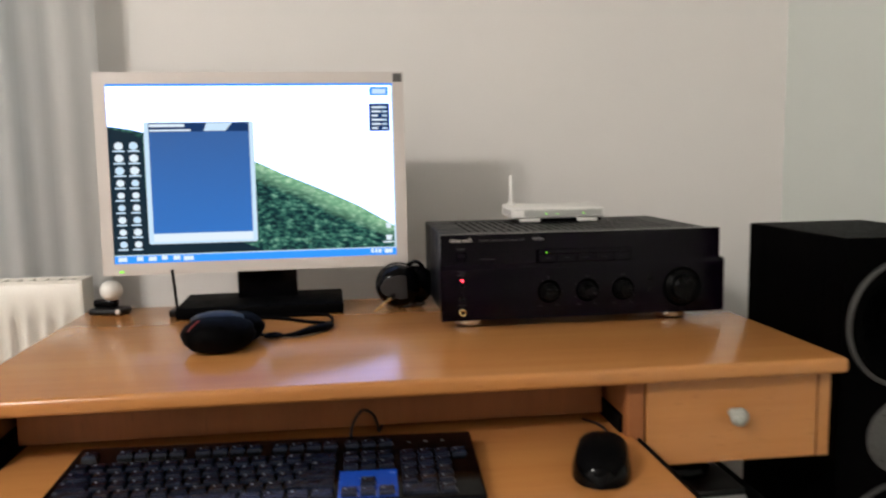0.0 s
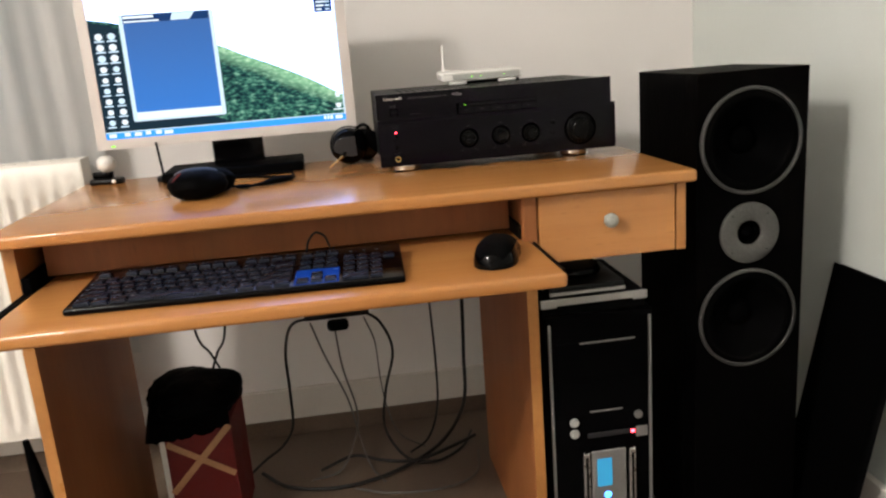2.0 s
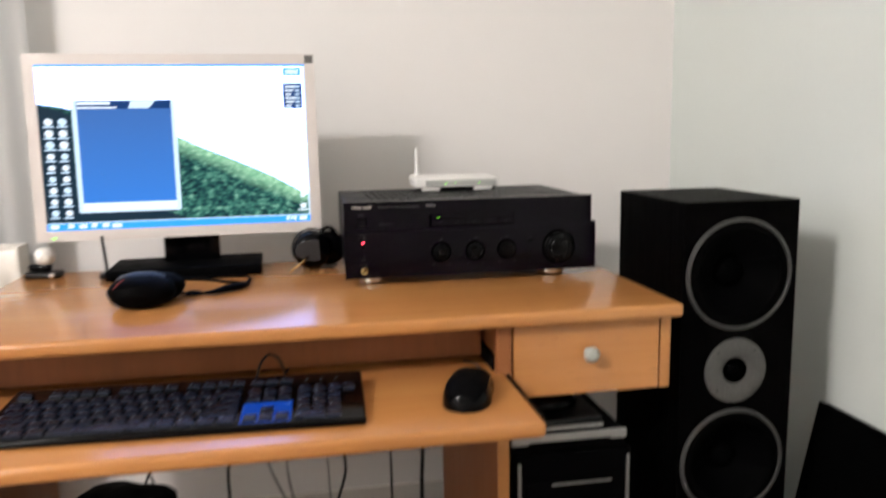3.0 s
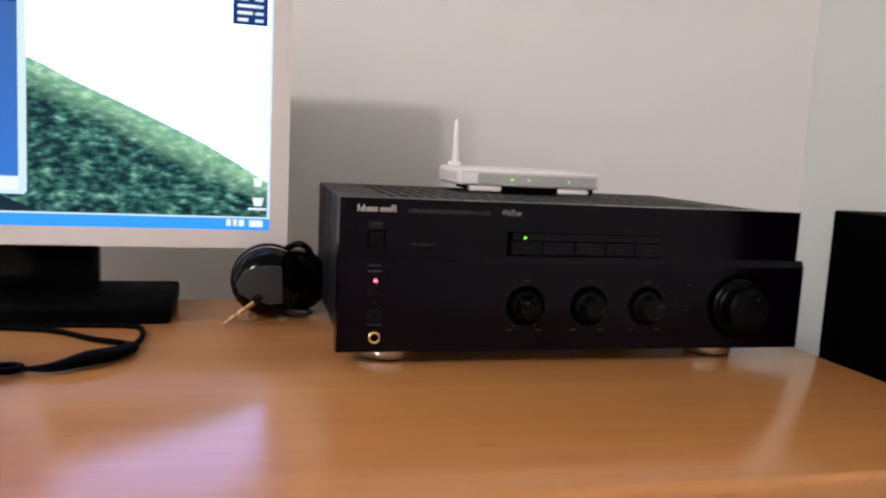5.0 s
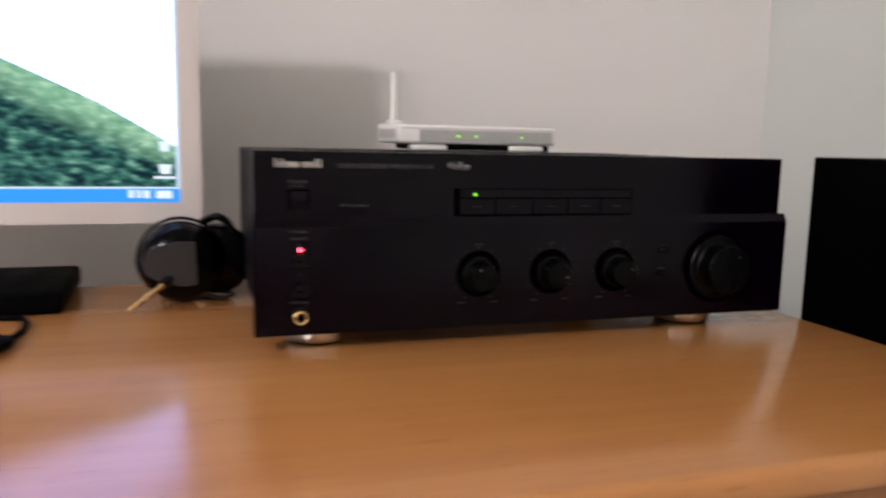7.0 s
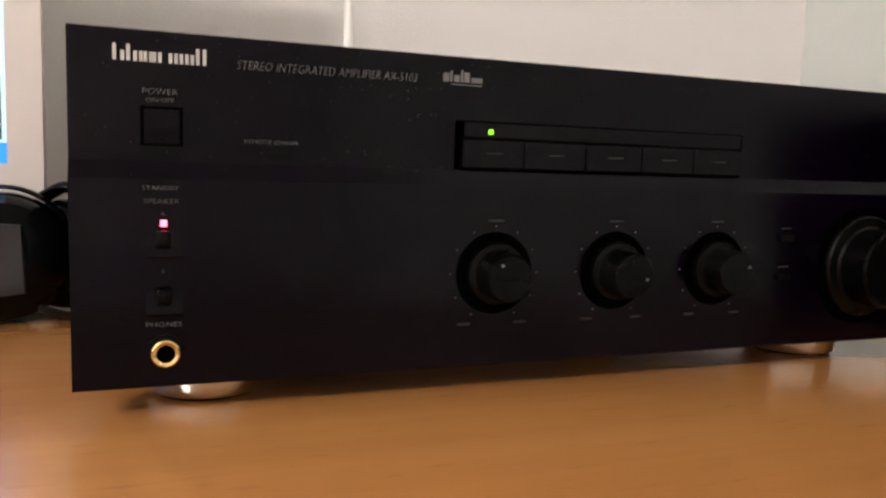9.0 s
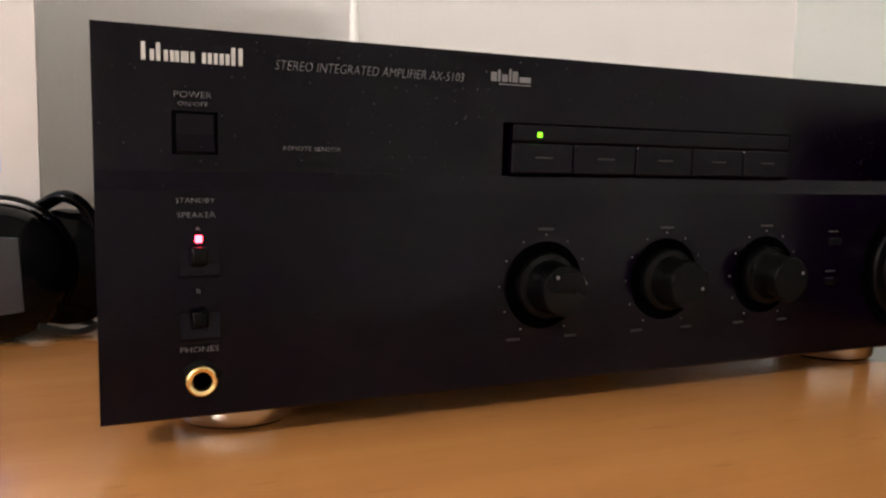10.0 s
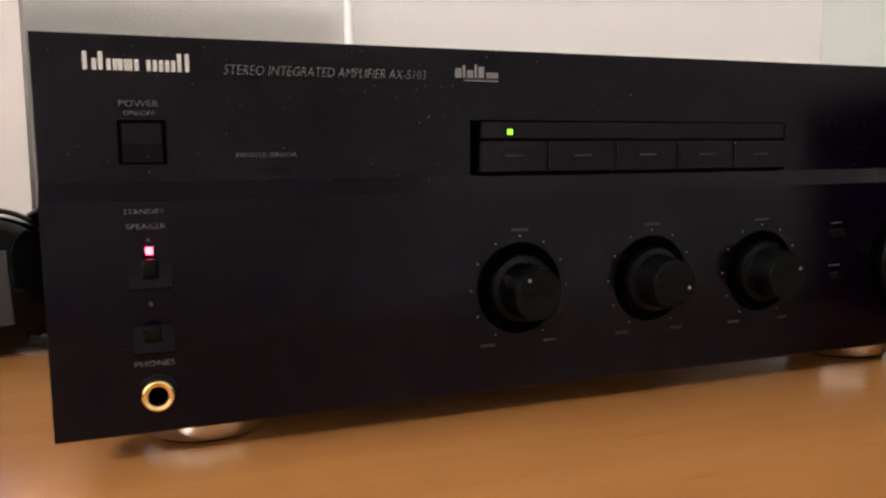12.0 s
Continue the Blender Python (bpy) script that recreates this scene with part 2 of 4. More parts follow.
SCR_PALE = glow("screen_window_frame", (0.62, 0.80, 0.98), 1.0, (0.003, 0.003, 0.003))
SCR_BAR = glow("screen_taskbar", (0.035, 0.30, 1.0), 1.1, (0.003, 0.003, 0.003))
SCR_DARK = glow("screen_dark", (0.01, 0.035, 0.06), 0.6, (0.003, 0.003, 0.003))
SCR_ICON = glow("screen_icon", (0.80, 0.90, 1.0), 1.0, (0.003, 0.003, 0.003))
SCR_NAVY = glow("screen_navy", (0.008, 0.05, 0.19), 0.7, (0.003, 0.003, 0.003))
SCR_HILL = glow_leaves("screen_hedge", (-8.169, -17.428, 3.215),
                       [(0.55, (0.001, 0.009, 0.016)), (0.69, (0.006, 0.042, 0.046)), (0.83, (0.045, 0.17, 0.125)), (1.0, (0.26, 0.50, 0.36))],
                       [(0.42, (0.09, 0.27, 0.16)), (0.75, (0.24, 0.50, 0.30)), (1.0, (0.58, 0.82, 0.56))], 0.95, 150)


CURTAIN = bpy.data.materials.new("grey_voile")
CURTAIN.use_nodes = True
_n, _l = CURTAIN.node_tree.nodes, CURTAIN.node_tree.links.new
_d, _t, _m = _n.new("ShaderNodeBsdfDiffuse"), _n.new("ShaderNodeBsdfTranslucent"), _n.new("ShaderNodeMixShader")
_w = _n.new("ShaderNodeTexNoise")
_w.inputs["Scale"].default_value = 45
_c = _n.new("ShaderNodeTexCoord")
_mp = _n.new("ShaderNodeMapping")
_mp.inputs["Scale"].default_value = (1, 1, 0.08)
_l(_c.outputs["Object"], _mp.inputs[0]), _l(_mp.outputs[0], _w.inputs["Vector"])
_r = _n.new("ShaderNodeValToRGB")
_r.color_ramp.elements[0].color, _r.color_ramp.elements[1].color = (0.60, 0.60, 0.59, 1), (0.70, 0.70, 0.68, 1)
_l(_w.outputs[0], _r.inputs[0]), _l(_r.outputs[0], _d.inputs[0])
_t.inputs[0].default_value = (0.66, 0.68, 0.68, 1)
_m.inputs[0].default_value = 0.5
_l(_d.outputs[0], _m.inputs[1]), _l(_t.outputs[0], _m.inputs[2]), _l(_m.outputs[0], _n["Material Output"].inputs[0])

GLASS = bpy.data.materials.new("window_glass")
GLASS.use_nodes = True
_b = GLASS.node_tree.nodes["Principled BSDF"]
_b.inputs["Transmission Weight"].default_value, _b.inputs["Roughness"].default_value = 1.0, 0.02


# ---- building helpers ----
def thing(name, label, category, x=0, y=0, z=0, rz=0, group="", rx=0):
    e = new(name)
    e.empty_display_size = 0.05
    e.matrix_world = pose(x, y, z, rx, 0, rz)
    return tagged(e, label, category, group)


def part(name, bm, material, parent=None, label="", m=None, smooth=None):
    """Links a bmesh as one mesh object, under parent if there is one, at the local pose m."""
    me = bpy.data.meshes.new(name)
    bmesh.ops.recalc_face_normals(bm, faces=bm.faces)
    bm.to_mesh(me)
    bm.free()
    for mt in material if isinstance(material, (list, tuple)) else [material]:
        me.materials.append(mt)
    if smooth:
        me.shade_smooth()
        me.set_sharp_from_angle(angle=radians(smooth))
    return place(name, me, parent, label, m)


def place(name, me, parent=None, label="", m=None):
    ob = new(name, me)
    if parent is not None:
        ob.parent = parent
    if m is not None:
        ob.matrix_basis = m
    if label:
        tagged(ob, label)
    return ob


def box(x0, x1, y0, y1, z0, z1, bevel=0.0015, seg=2, bm=None):
    b = bmesh.new()
    bmesh.ops.create_cube(b, size=1)
    for v in b.verts:
        v.co = Vector(((x0 + x1) / 2 + v.co.x * (x1 - x0), (y0 + y1) / 2 + v.co.y * (y1 - y0), (z0 + z1) / 2 + v.co.z * (z1 - z0)))
    if bevel:
        bmesh.ops.bevel(b, geom=b.edges[:], offset=bevel, segments=seg, profile=0.5, affect="EDGES")
    if bm is None:
        return b
    me = bpy.data.meshes.new("tmp")
    b.to_mesh(me)
    b.free()
    bm.from_mesh(me)
    bpy.data.meshes.remove(me)
    return bm


def lathe(profile, seg=48, axis="z", at=(0, 0, 0), bm=None, cap=True):
    """Turns (radius, height) pairs round an axis; axis 'y' points the height to -y."""
    bm = bm or bmesh.new()
    rings = []
    for r, h in profile:
        ring = []
        for k in range(seg if r > 1e-6 else 1):
            a = 2 * math.pi * k / seg
            c, s = r * math.cos(a), r * math.sin(a)
            p = (c, s, h) if axis == "z" else ((c, -h, s) if axis == "y" else (h, c, s))
            ring.append(bm.verts.new(Vector(at) + Vector(p)))
        rings.append(ring)
    for a, b in zip(rings, rings[1:]):
        for k in range(seg):
            q = [a[k % len(a)], a[(k + 1) % len(a)], b[(k + 1) % len(b)], b[k % len(b)]]
            u = list(dict.fromkeys(q))
            if len(u) >= 3:
                bm.faces.new(u)
    for ring in (rings[0], rings[-1]):
        if cap and len(ring) > 2:
            bm.faces.new(ring)
    return bm


def curve_points(pts, per=8):
    """A smooth line through the points."""
    p = [Vector(q) for q in pts]
    p = [2 * p[0] - p[1]] + p + [2 * p[-1] - p[-2]]
    out = []
    for i in range(1, len(p) - 2):
        for k in range(per):
            t = k / per
            a, b, c, d = p[i - 1], p[i], p[i + 1], p[i + 2]
            out.append(0.5 * (2 * b + (c - a) * t + (2 * a - 5 * b + 4 * c - d) * t * t + (3 * b - a - 3 * c + d) * t ** 3))
    return out + [p[-2]]


def tube(pts, r, seg=8, per=8, flat=1.0, radii=None, bm=None):
    """A round (or flattened) cord through the points."""
    bm = bm or bmesh.new()
    line = curve_points(pts, per)
    up, rings = Vector((0, 0, 1)), []
    for i, p in enumerate(line):
        d = (line[min(i + 1, len(line) - 1)] - line[max(i - 1, 0)]).normalized()
        side = d.cross(up)
        side = side.normalized() if side.length > 1e-3 else Vector((1, 0, 0))
        top = side.cross(d).normalized()
        q = r if radii is None else float(np.interp(i / (len(line) - 1), np.linspace(0, 1, len(radii)), radii))
        rings.append([bm.verts.new(p + side * math.cos(2 * math.pi * k / seg) * q + top * math.sin(2 * math.pi * k / seg) * q * flat) for k in range(seg)])
    for a, b in zip(rings, rings[1:]):
        for k in range(seg):
            bm.faces.new((a[k], a[(k + 1) % seg], b[(k + 1) % seg], b[k]))
    bm.faces.new(rings[0]), bm.faces.new(rings[-1])
    return bm


def sheet(pts, thickness=0.0, bm=None):
    """A flat polygon in x and z that looks to -y."""
    bm = bm or bmesh.new()
    front = [bm.verts.new((x, -thickness, z)) for x, z in pts]
    bm.faces.new(front)
    if thickness:
        back = [bm.verts.new((x, 0, z)) for x, z in pts]
        for k in range(len(pts)):
            j = (k + 1) % len(pts)
            bm.faces.new((front[k], front[j], back[j], back[k]))
    return bm


def rect(x0, x1, z0, z1):
    return [(x0, z0), (x1, z0), (x1, z1), (x0, z1)]


def lettering(text, x, z, size, parent, material, y=0.0, stretch=1.0, shear=0.0, align="LEFT", name="lettering"):
    """Printed words on a front, x and z at the line's start, size in metres of capital height."""
    cu = bpy.data.curves.new(name, "FONT")
    cu.body, cu.size, cu.shear, cu.align_x = text, size / 0.7, shear, align
    cu.extrude, cu.resolution_u, cu.offset = 0.00003, 2, -0.028 * size
    tmp = new("tmp_text", cu)
    dg = bpy.context.evaluated_depsgraph_get()
    me = bpy.data.meshes.new_from_object(tmp.evaluated_get(dg))
    bpy.data.objects.remove(tmp)
    me.name = name
    me.materials.clear()
    me.materials.append(material)
    ob = new(name, me)
    ob.parent = parent
    ob.matrix_basis = pose(x, y, z, 90, 0, 0) @ Matrix.Diagonal((stretch, 1, 1, 1))
    return ob


# ---- the room ----
BACK, RIGHT, LEFT, FRONT, HIGH = 1.55, 0.955, -3.0, -3.2, 2.6
WX0, WX1, WZ0, WZ1 = -2.2, -0.62, 0.86, 2.2


def wall(name, boxes, material, label):
    bm = bmesh.new()
    for b in boxes:
        box(*b, bevel=0, bm=bm)
    return tagged(part(name, bm, material), label, "wall", kind="structure")


wall("wall_north", [(LEFT - 0.2, WX0, BACK, BACK + 0.2, 0, HIGH), (WX1, RIGHT, BACK, BACK + 0.2, 0, HIGH),
                    (WX0, WX1, BACK, BACK + 0.2, 0, WZ0), (WX0, WX1, BACK, BACK + 0.2, WZ1, HIGH)], WALL, "cream painted plaster wall behind the desk")
wall("wall_east", [(RIGHT, RIGHT + 0.2, FRONT - 0.2, BACK + 0.2, 0, HIGH)], WALL_G, "pale greenish white painted plaster wall")
wall("wall_west", [(LEFT - 0.2, LEFT, FRONT, BACK, 0, HIGH)], WALL, "cream painted plaster wall")
wall("wall_south", [(LEFT - 0.2, RIGHT, FRONT - 0.2, FRONT, 0, HIGH)], WALL, "cream painted plaster wall")
tagged(part("floor", box(LEFT, RIGHT, FRONT, BACK, -0.1, 0, 0), FLOOR), "dull beige-brown vinyl floor", "floor", kind="structure")
tagged(part("ceiling", box(LEFT - 0.2, RIGHT + 0.2, FRONT - 0.2, BACK + 0.2, HIGH, HIGH + 0.1, 0), CEIL), "white painted ceiling", "ceiling", kind="structure")
tagged(part("baseboard", box(LEFT, RIGHT - 0.016, BACK - 0.014, BACK, 0.0, 0.13, 0.003), SKIRT), "off-white painted skirting board along the wall", "baseboard", kind="structure")
tagged(part("baseboard", box(RIGHT - 0.014, RIGHT, FRONT, BACK, 0.0, 0.13, 0.003), SKIRT), "off-white painted skirting board along the wall", "baseboard", kind="structure")

tagged(part("trim", box(LEFT, RIGHT - 0.016, BACK - 0.019, BACK - 0.0145, 0.0, 0.046, 0.0015), FLOOR), "low brown strip along the foot of the wall", "trim", kind="structure")

win = tagged(thing("window_1", "white framed window behind the curtain", "window", WX0, BACK + 0.06, WZ0), kind="structure")
ww, wh = WX1 - WX0, WZ1 - WZ0
for b in ((0, ww, 0, 0.06, 0, 0.06), (0, ww, 0, 0.06, wh - 0.06, wh), (0, 0.06, 0, 0.06, 0.06, wh - 0.06), (ww - 0.06, ww, 0, 0.06, 0.06, wh - 0.06), (ww / 2 - 0.04, ww / 2 + 0.04, 0, 0.06, 0.06, wh - 0.06)):
    part("window_frame", box(*b, 0.004), WHITE_P, win)
for a, b in ((0.06, ww / 2 - 0.04), (ww / 2 + 0.04, ww - 0.06)):
    g = part("pane", box(a, b, 0.025, 0.031, 0.06, wh - 0.06, 0), GLASS, win)
    g.visible_shadow = False
part("window_sill", box(-0.05, ww + 0.05, -0.075, -0.002, -0.03, 0, 0.004), WHITE_P, win)


def curtain(x0, x1, y, z0, z1, fold, depth, label):
    bm = bmesh.new()
    nx, nz = int((x1 - x0) / 0.008), 14
    rows = []
    for j in range(nz + 1):
        z = z0 + (z1 - z0) * j / nz
        rows.append([])
        for i in range(nx + 1):
            x = x0 + (x1 - x0) * i / nx
            a = noise.noise((x * 3.0, z * 0.25, 1.7)) * 2.5
            d = depth * (0.75 * math.sin(2 * math.pi * x / fold + a) + 0.35 * math.sin(2 * math.pi * x / (fold * 0.43) + 2 * a))
            rows[-1].append(bm.verts.new((x, y + d + 0.006 * noise.noise((x * 5, z * 2, 0)), z)))
    for a, b in zip(rows, rows[1:]):
        for i in range(nx):
            bm.faces.new((a[i], a[i + 1], b[i + 1], b[i]))
    return tagged(part("curtain", bm, CURTAIN, smooth=80), label, "curtain")


curtain(-2.35, -0.512, 1.487, 0.30, 2.38, 0.13, 0.015, "thin pale grey voile curtain hanging behind the radiator")
rod = thing("curtain_rod", "thin white curtain rail above the window", "curtain rail", -1.4, 1.487, 2.395)
part("rail", tube([(-1.05, 0, 0), (0, 0, 0), (1.05, 0, 0)], 0.011), WHITE_P, rod)
for x in (-0.9, 0.9):
    part("bracket", box(x - 0.01, x + 0.01, 0, 0.062, -0.012, 0.012), WHITE_P, rod)

# ---- radiator ----
def radiator():
    e = thing("radiator", "white enamelled panel radiator with pressed vertical flutes under the window", "radiator", -0.545, 1.385, 0.15)
    w, h = 1.15, 0.64
    bm = bmesh.new()
    cols = []
    pitch, n = 0.0333, 6
    for i in range(int(w / pitch) * n + 1):
        x, f = -i * pitch / n, (i % n) / n
        dip = 0.010 if 0.25 < f < 0.8 else 0.0
        cols.append([bm.verts.new((x, y, z)) for y, z in ((0.0, 0.0), (0.0, 0.035), (dip, 0.05), (dip, h - 0.075), (0.0, h - 0.06), (0.0, h - 0.008), (0.006, h))])
    for a, b in zip(cols, cols[1:]):
        for k in range(6):
            bm.faces.new((a[k], b[k], b[k + 1], a[k + 1]))
    part("front_panel", bm, RAD, e, smooth=50)
    part("back_panel", box(-w, 0, 0.055, 0.062, 0.0, h, 0.002), RAD, e)
    part("side_cover", box(0.0, 0.006, 0.0, 0.062, 0.01, h + 0.004, 0.002), RAD, e)
    bm = bmesh.new()
    for k in range(46):
        box(-w + 0.01 + k * 0.0248, -w + 0.012 + k * 0.0248, 0.006, 0.055, h - 0.006, h + 0.002, 0, bm=bm)
    box(-w, 0, 0.004, 0.009, h - 0.004, h + 0.004, 0.001, bm=bm)
    box(-w, 0, 0.052, 0.057, h - 0.004, h + 0.004, 0.001, bm=bm)
    part("top_grille", bm, RAD, e)
    part("pipe", tube([(-0.04, 0.03, 0.02), (-0.04, 0.03, -0.06), (-0.04, 0.03, -0.148)], 0.009), RAD, e)
    for x in (-0.15, -0.95):
        part("bracket", box(x, x + 0.03, 0.062, 0.163, 0.5, 0.53, 0.001), RAD, e)


radiator()


# ---- desk ----
def desk():
    e = thing("desk", "beech-effect computer desk with pull-out keyboard tray and one drawer", "desk", 0, 0, 0)
    # top with a softly rounded front edge
    part("desktop", box(-0.507, 0.592, 0.762, 1.318, 0.729, 0.75, 0.006, 4), BEECH, e, smooth=40)
    part("side_panel", box(-0.493, -0.475, 0.80, 1.285, 0.0, 0.7285, 0.001), BEECH_SHADE, e)
    part("side_panel", box(0.309, 0.327, 0.80, 1.285, 0.0, 0.7285, 0.001), BEECH_SHADE, e)
    for x0, x1 in ((-0.4932, -0.4748), (0.3088, 0.3272)):
        part("edge_strip", box(x0, x1, 0.7985, 0.7998, 0.0, 0.7285, 0.0004), BEECH_Y, e)
    part("rear_panel", box(-0.4745, 0.3085, 1.225, 1.243, 0.50, 0.7285, 0.001), BEECH_Y, e)
    # the desktop's shade on the apron is in its darker beech
    part("apron", box(-0.4595, 0.3005, 0.868, 0.884, 0.6600, 0.7285, 0.001), BEECH_SHADE, e)
    bm = bmesh.new()
    plan = [(-0.459, 0.583), (0.3185, 0.583), (0.3185, 0.79), (0.30, 0.79), (0.30, 1.19), (-0.459, 1.19)]
    a, b = ([bm.verts.new((x, y, z)) for x, y in plan] for z in (0.634, 0.655))
    for k in range(6):
        j = (k + 1) % 6
        bm.faces.new((a[k], a[j], b[j], b[k]))
    bm.faces.new(a), bm.faces.new(b)
    bmesh.ops.bevel(bm, geom=bm.edges[:], offset=0.0065, segments=4, profile=0.5, affect="EDGES")
    part("keyboard_tray", bm, BEECH, e, smooth=40)
    for x0, x1 in ((-0.4745, -0.4605), (0.3015, 0.3085)):
        rail = part("drawer_slide", box(x0, x1, 0.80, 1.21, 0.640, 0.676, 0.001), BLACK_MATT, e, "black metal tray runner")
        c0, c1 = (x0 + 0.001, x1 - 0.001) if x0 < 0 else (0.3188, 0.3230)
        part("channel", box(c0, c1, 0.61, 0.7995, 0.638, 0.6535, 0.001), BLACK_MATT, rail)
    # hanging drawer box
    part("drawer_side", box(0.3275, 0.3285, 0.788, 1.285, 0.612, 0.7285, 0), BEECH_Y, e)
    part("drawer_cheek", box(0.3045, 0.3285, 0.783, 0.7995, 0.634, 0.7285, 0.003), BEECH_SHADE, e)
    part("drawer_side", box(0.5655, 0.582, 0.785, 1.285, 0.613, 0.7285, 0.0012), BEECH_Y, e)
    part("drawer_floor", box(0.329, 0.565, 0.80, 1.285, 0.613, 0.621, 0.0005), BEECH_EDGE, e)
    part("drawer_rear", box(0.329, 0.565, 1.27, 1.285, 0.6215, 0.7285, 0.0005), BEECH_EDGE, e)
    front = part("drawer_front", box(0.331, 0.563, 0.784, 0.7995, 0.6135, 0.7255, 0.002), BEECH, e)
    part("knob", lathe([(0, 0.024), (0.007, 0.0235), (0.0115, 0.020), (0.012, 0.016), (0.008, 0.012), (0.0055, 0.008), (0.0065, 0)], 32, "y", (0.447, 0.784, 0.679)), FROST, front, "round frosted pale grey drawer knob", smooth=50)
    return e


desk()


# ---- monitor ----
def monitor():
    e = thing("monitor", "silver widescreen computer monitor showing a desktop, standing on the desk", "monitor", -0.1935, 1.236, 0.75, 1.5)
    tilt = pose(0, 0, 0.0715, -2.0, 0, 0)
    w, h = 0.2595, 0.341
    bz = 0.0195
    bm = bmesh.new()
    for b in ((-w, w, 0, 0.02, 0, bz), (-w, w, 0, 0.02, h - bz, h), (-w, -w + bz, 0, 0.02, bz, h - bz), (w - bz, w, 0, 0.02, bz, h - bz)):
        box(*b, bevel=0, bm=bm)
    bmesh.ops.remove_doubles(bm, verts=bm.verts, dist=0.0001)
    part("bezel", bm, SILVER, e, m=tilt)
    part("rear_shell", box(-w + 0.004, w - 0.004, 0.0205, 0.034, 0.004, h - 0.006, 0.006, 4), BLACK, e, m=tilt, smooth=40)
    part("back_bulge", box(-0.17, 0.17, 0.0345, 0.07, 0.05, 0.26, 0.016, 4), BLACK, e, m=tilt, smooth=40)
    part("sticker", sheet(rect(w - 0.0185, w - 0.003, h - 0.0175, h - 0.003), 0.0006), CABLE_G, e, "small dark square sticker", m=tilt)
    part("power_light", sheet(rect(-w + 0.027, -w + 0.034, 0.0045, 0.0072), 0.0008), LED_G, e, "lit green power light", m=tilt)
    x0, x1, z0, z1 = -w + bz, w - bz, bz, h - bz
    W, H = x1 - x0, z1 - z0
    screen = part("screen", sheet(rect(x0, x1, z0, z1)), SCR_WHITE, e, "lit screen with white sky and a green hedge", m=tilt @ pose(0, 0.004, 0))

    def on(name, pts, material, level, label=""):
        return part(name, sheet([(x0 + W * u, z0 + H * v) for u, v in pts]), material, screen, label, m=pose(0, -0.00025 * level, 0))

    on("hedge", [(0.0, 0.0), (1, 0), (1, 0.17), (0.93, 0.235), (0.86, 0.30), (0.78, 0.36), (0.70, 0.418), (0.6, 0.485), (0.52, 0.548), (0.35, 0.65), (0.2, 0.70), (0.08, 0.75), (0.0, 0.77)], SCR_HILL, 1)
    on("dark_foliage", [(0, 0.05), (0.52, 0.05), (0.44, 0.105), (0.12, 0.115), (0.115, 0.70), (0.06, 0.735), (0, 0.76)], SCR_DARK, 3)
    on("taskbar", rect(0, 1, 0, 0.048), SCR_BAR, 4)
    on("taskbar_shine", rect(0, 1, 0.042, 0.048), SCR_PALE, 5)
    on("picture_edge", rect(0, 1, 0.988, 1.0), SCR_BAR, 4)
    on("picture_edge", rect(0.994, 1.0, 0.048, 0.988), SCR_PALE, 4)
    on("application_window", [(0.125, 0.105), (0.492, 0.105), (0.498, 0.115), (0.498, 0.783), (0.492, 0.79), (0.125, 0.79), (0.12, 0.783), (0.12, 0.115)], SCR_PALE, 5)
    on("window_content", rect(0.137, 0.482, 0.165, 0.770), SCR_BLUE, 6)
    on("window_footer", rect(0.137, 0.482, 0.118, 0.160), SCR_ICON, 6)
    on("title_bar", rect(0.137, 0.482, 0.735, 0.785), SCR_NAVY, 7)
    on("title_bar", rect(0.14, 0.26, 0.762, 0.778), SCR_ICON, 8)
    on("title_bar", rect(0.14, 0.28, 0.738, 0.748), SCR_ICON, 8)
    on("title_bar", [(0.325, 0.738), (0.40, 0.738), (0.425, 0.783), (0.335, 0.783)], SCR_PALE, 8)
    rng = random.Random(4)
    for c in range(2):
        for r in range(9):
            u, v = 0.014 + c * 0.05, 0.075 + r * 0.069
            g = rng.uniform(0.85, 1.15)
            on("icon", [(u + 0.0195 + 0.0145 * g * math.cos(k * math.pi / 4 + 0.3 * r), v + 0.033 + 0.021 * g * math.sin(k * math.pi / 4 + 0.3 * r)) for k in range(8)], SCR_ICON if (r + c) % 3 else SCR_PALE, 5)
            on("icon", rect(u, u + 0.036 * g, v, v + 0.009), SCR_PALE, 5)
    for u, v, a, b in ((0.966, 0.248, 0.013, 0.014), (0.962, 0.158, 0.022, 0.030), (0.961, 0.088, 0.025, 0.030)):
        on("icon", [(u + a * 0.15, v), (u + a * 0.85, v), (u + a, v + b), (u, v + b)], SCR_ICON, 5)
    on("icon", rect(0.952, 0.992, 0.073, 0.081), SCR_ICON, 5)
    on("gadget", rect(0.912, 0.988, 0.725, 0.885), SCR_NAVY, 4)
    on("gadget", rect(0.915, 0.985, 0.93, 0.98), SCR_BAR, 4)
    on("gadget", rect(0.925, 0.975, 0.94, 0.968), SCR_PALE, 5)
    for k in range(6):
        on("gadget_line", rect(0.922, 0.945 + 0.01 * (k % 3), 0.737 + k * 0.024, 0.748 + k * 0.024), SCR_ICON, 5)
        on("gadget_line", rect(0.96, 0.978, 0.737 + k * 0.024, 0.747 + k * 0.024), SCR_PALE, 5)
    for u, s, v in ((0.012, 0.03, 0.012), (0.075, 0.022, 0.014), (0.115, 0.028, 0.012), (0.16, 0.02, 0.016), (0.2, 0.024, 0.014), (0.235, 0.035, 0.01), (0.905, 0.01, 0.014), (0.92, 0.008, 0.014), (0.932, 0.012, 0.013), (0.955, 0.03, 0.012)):
        on("taskbar_icon", rect(u, u + s, v, v + 0.024), SCR_ICON, 6)
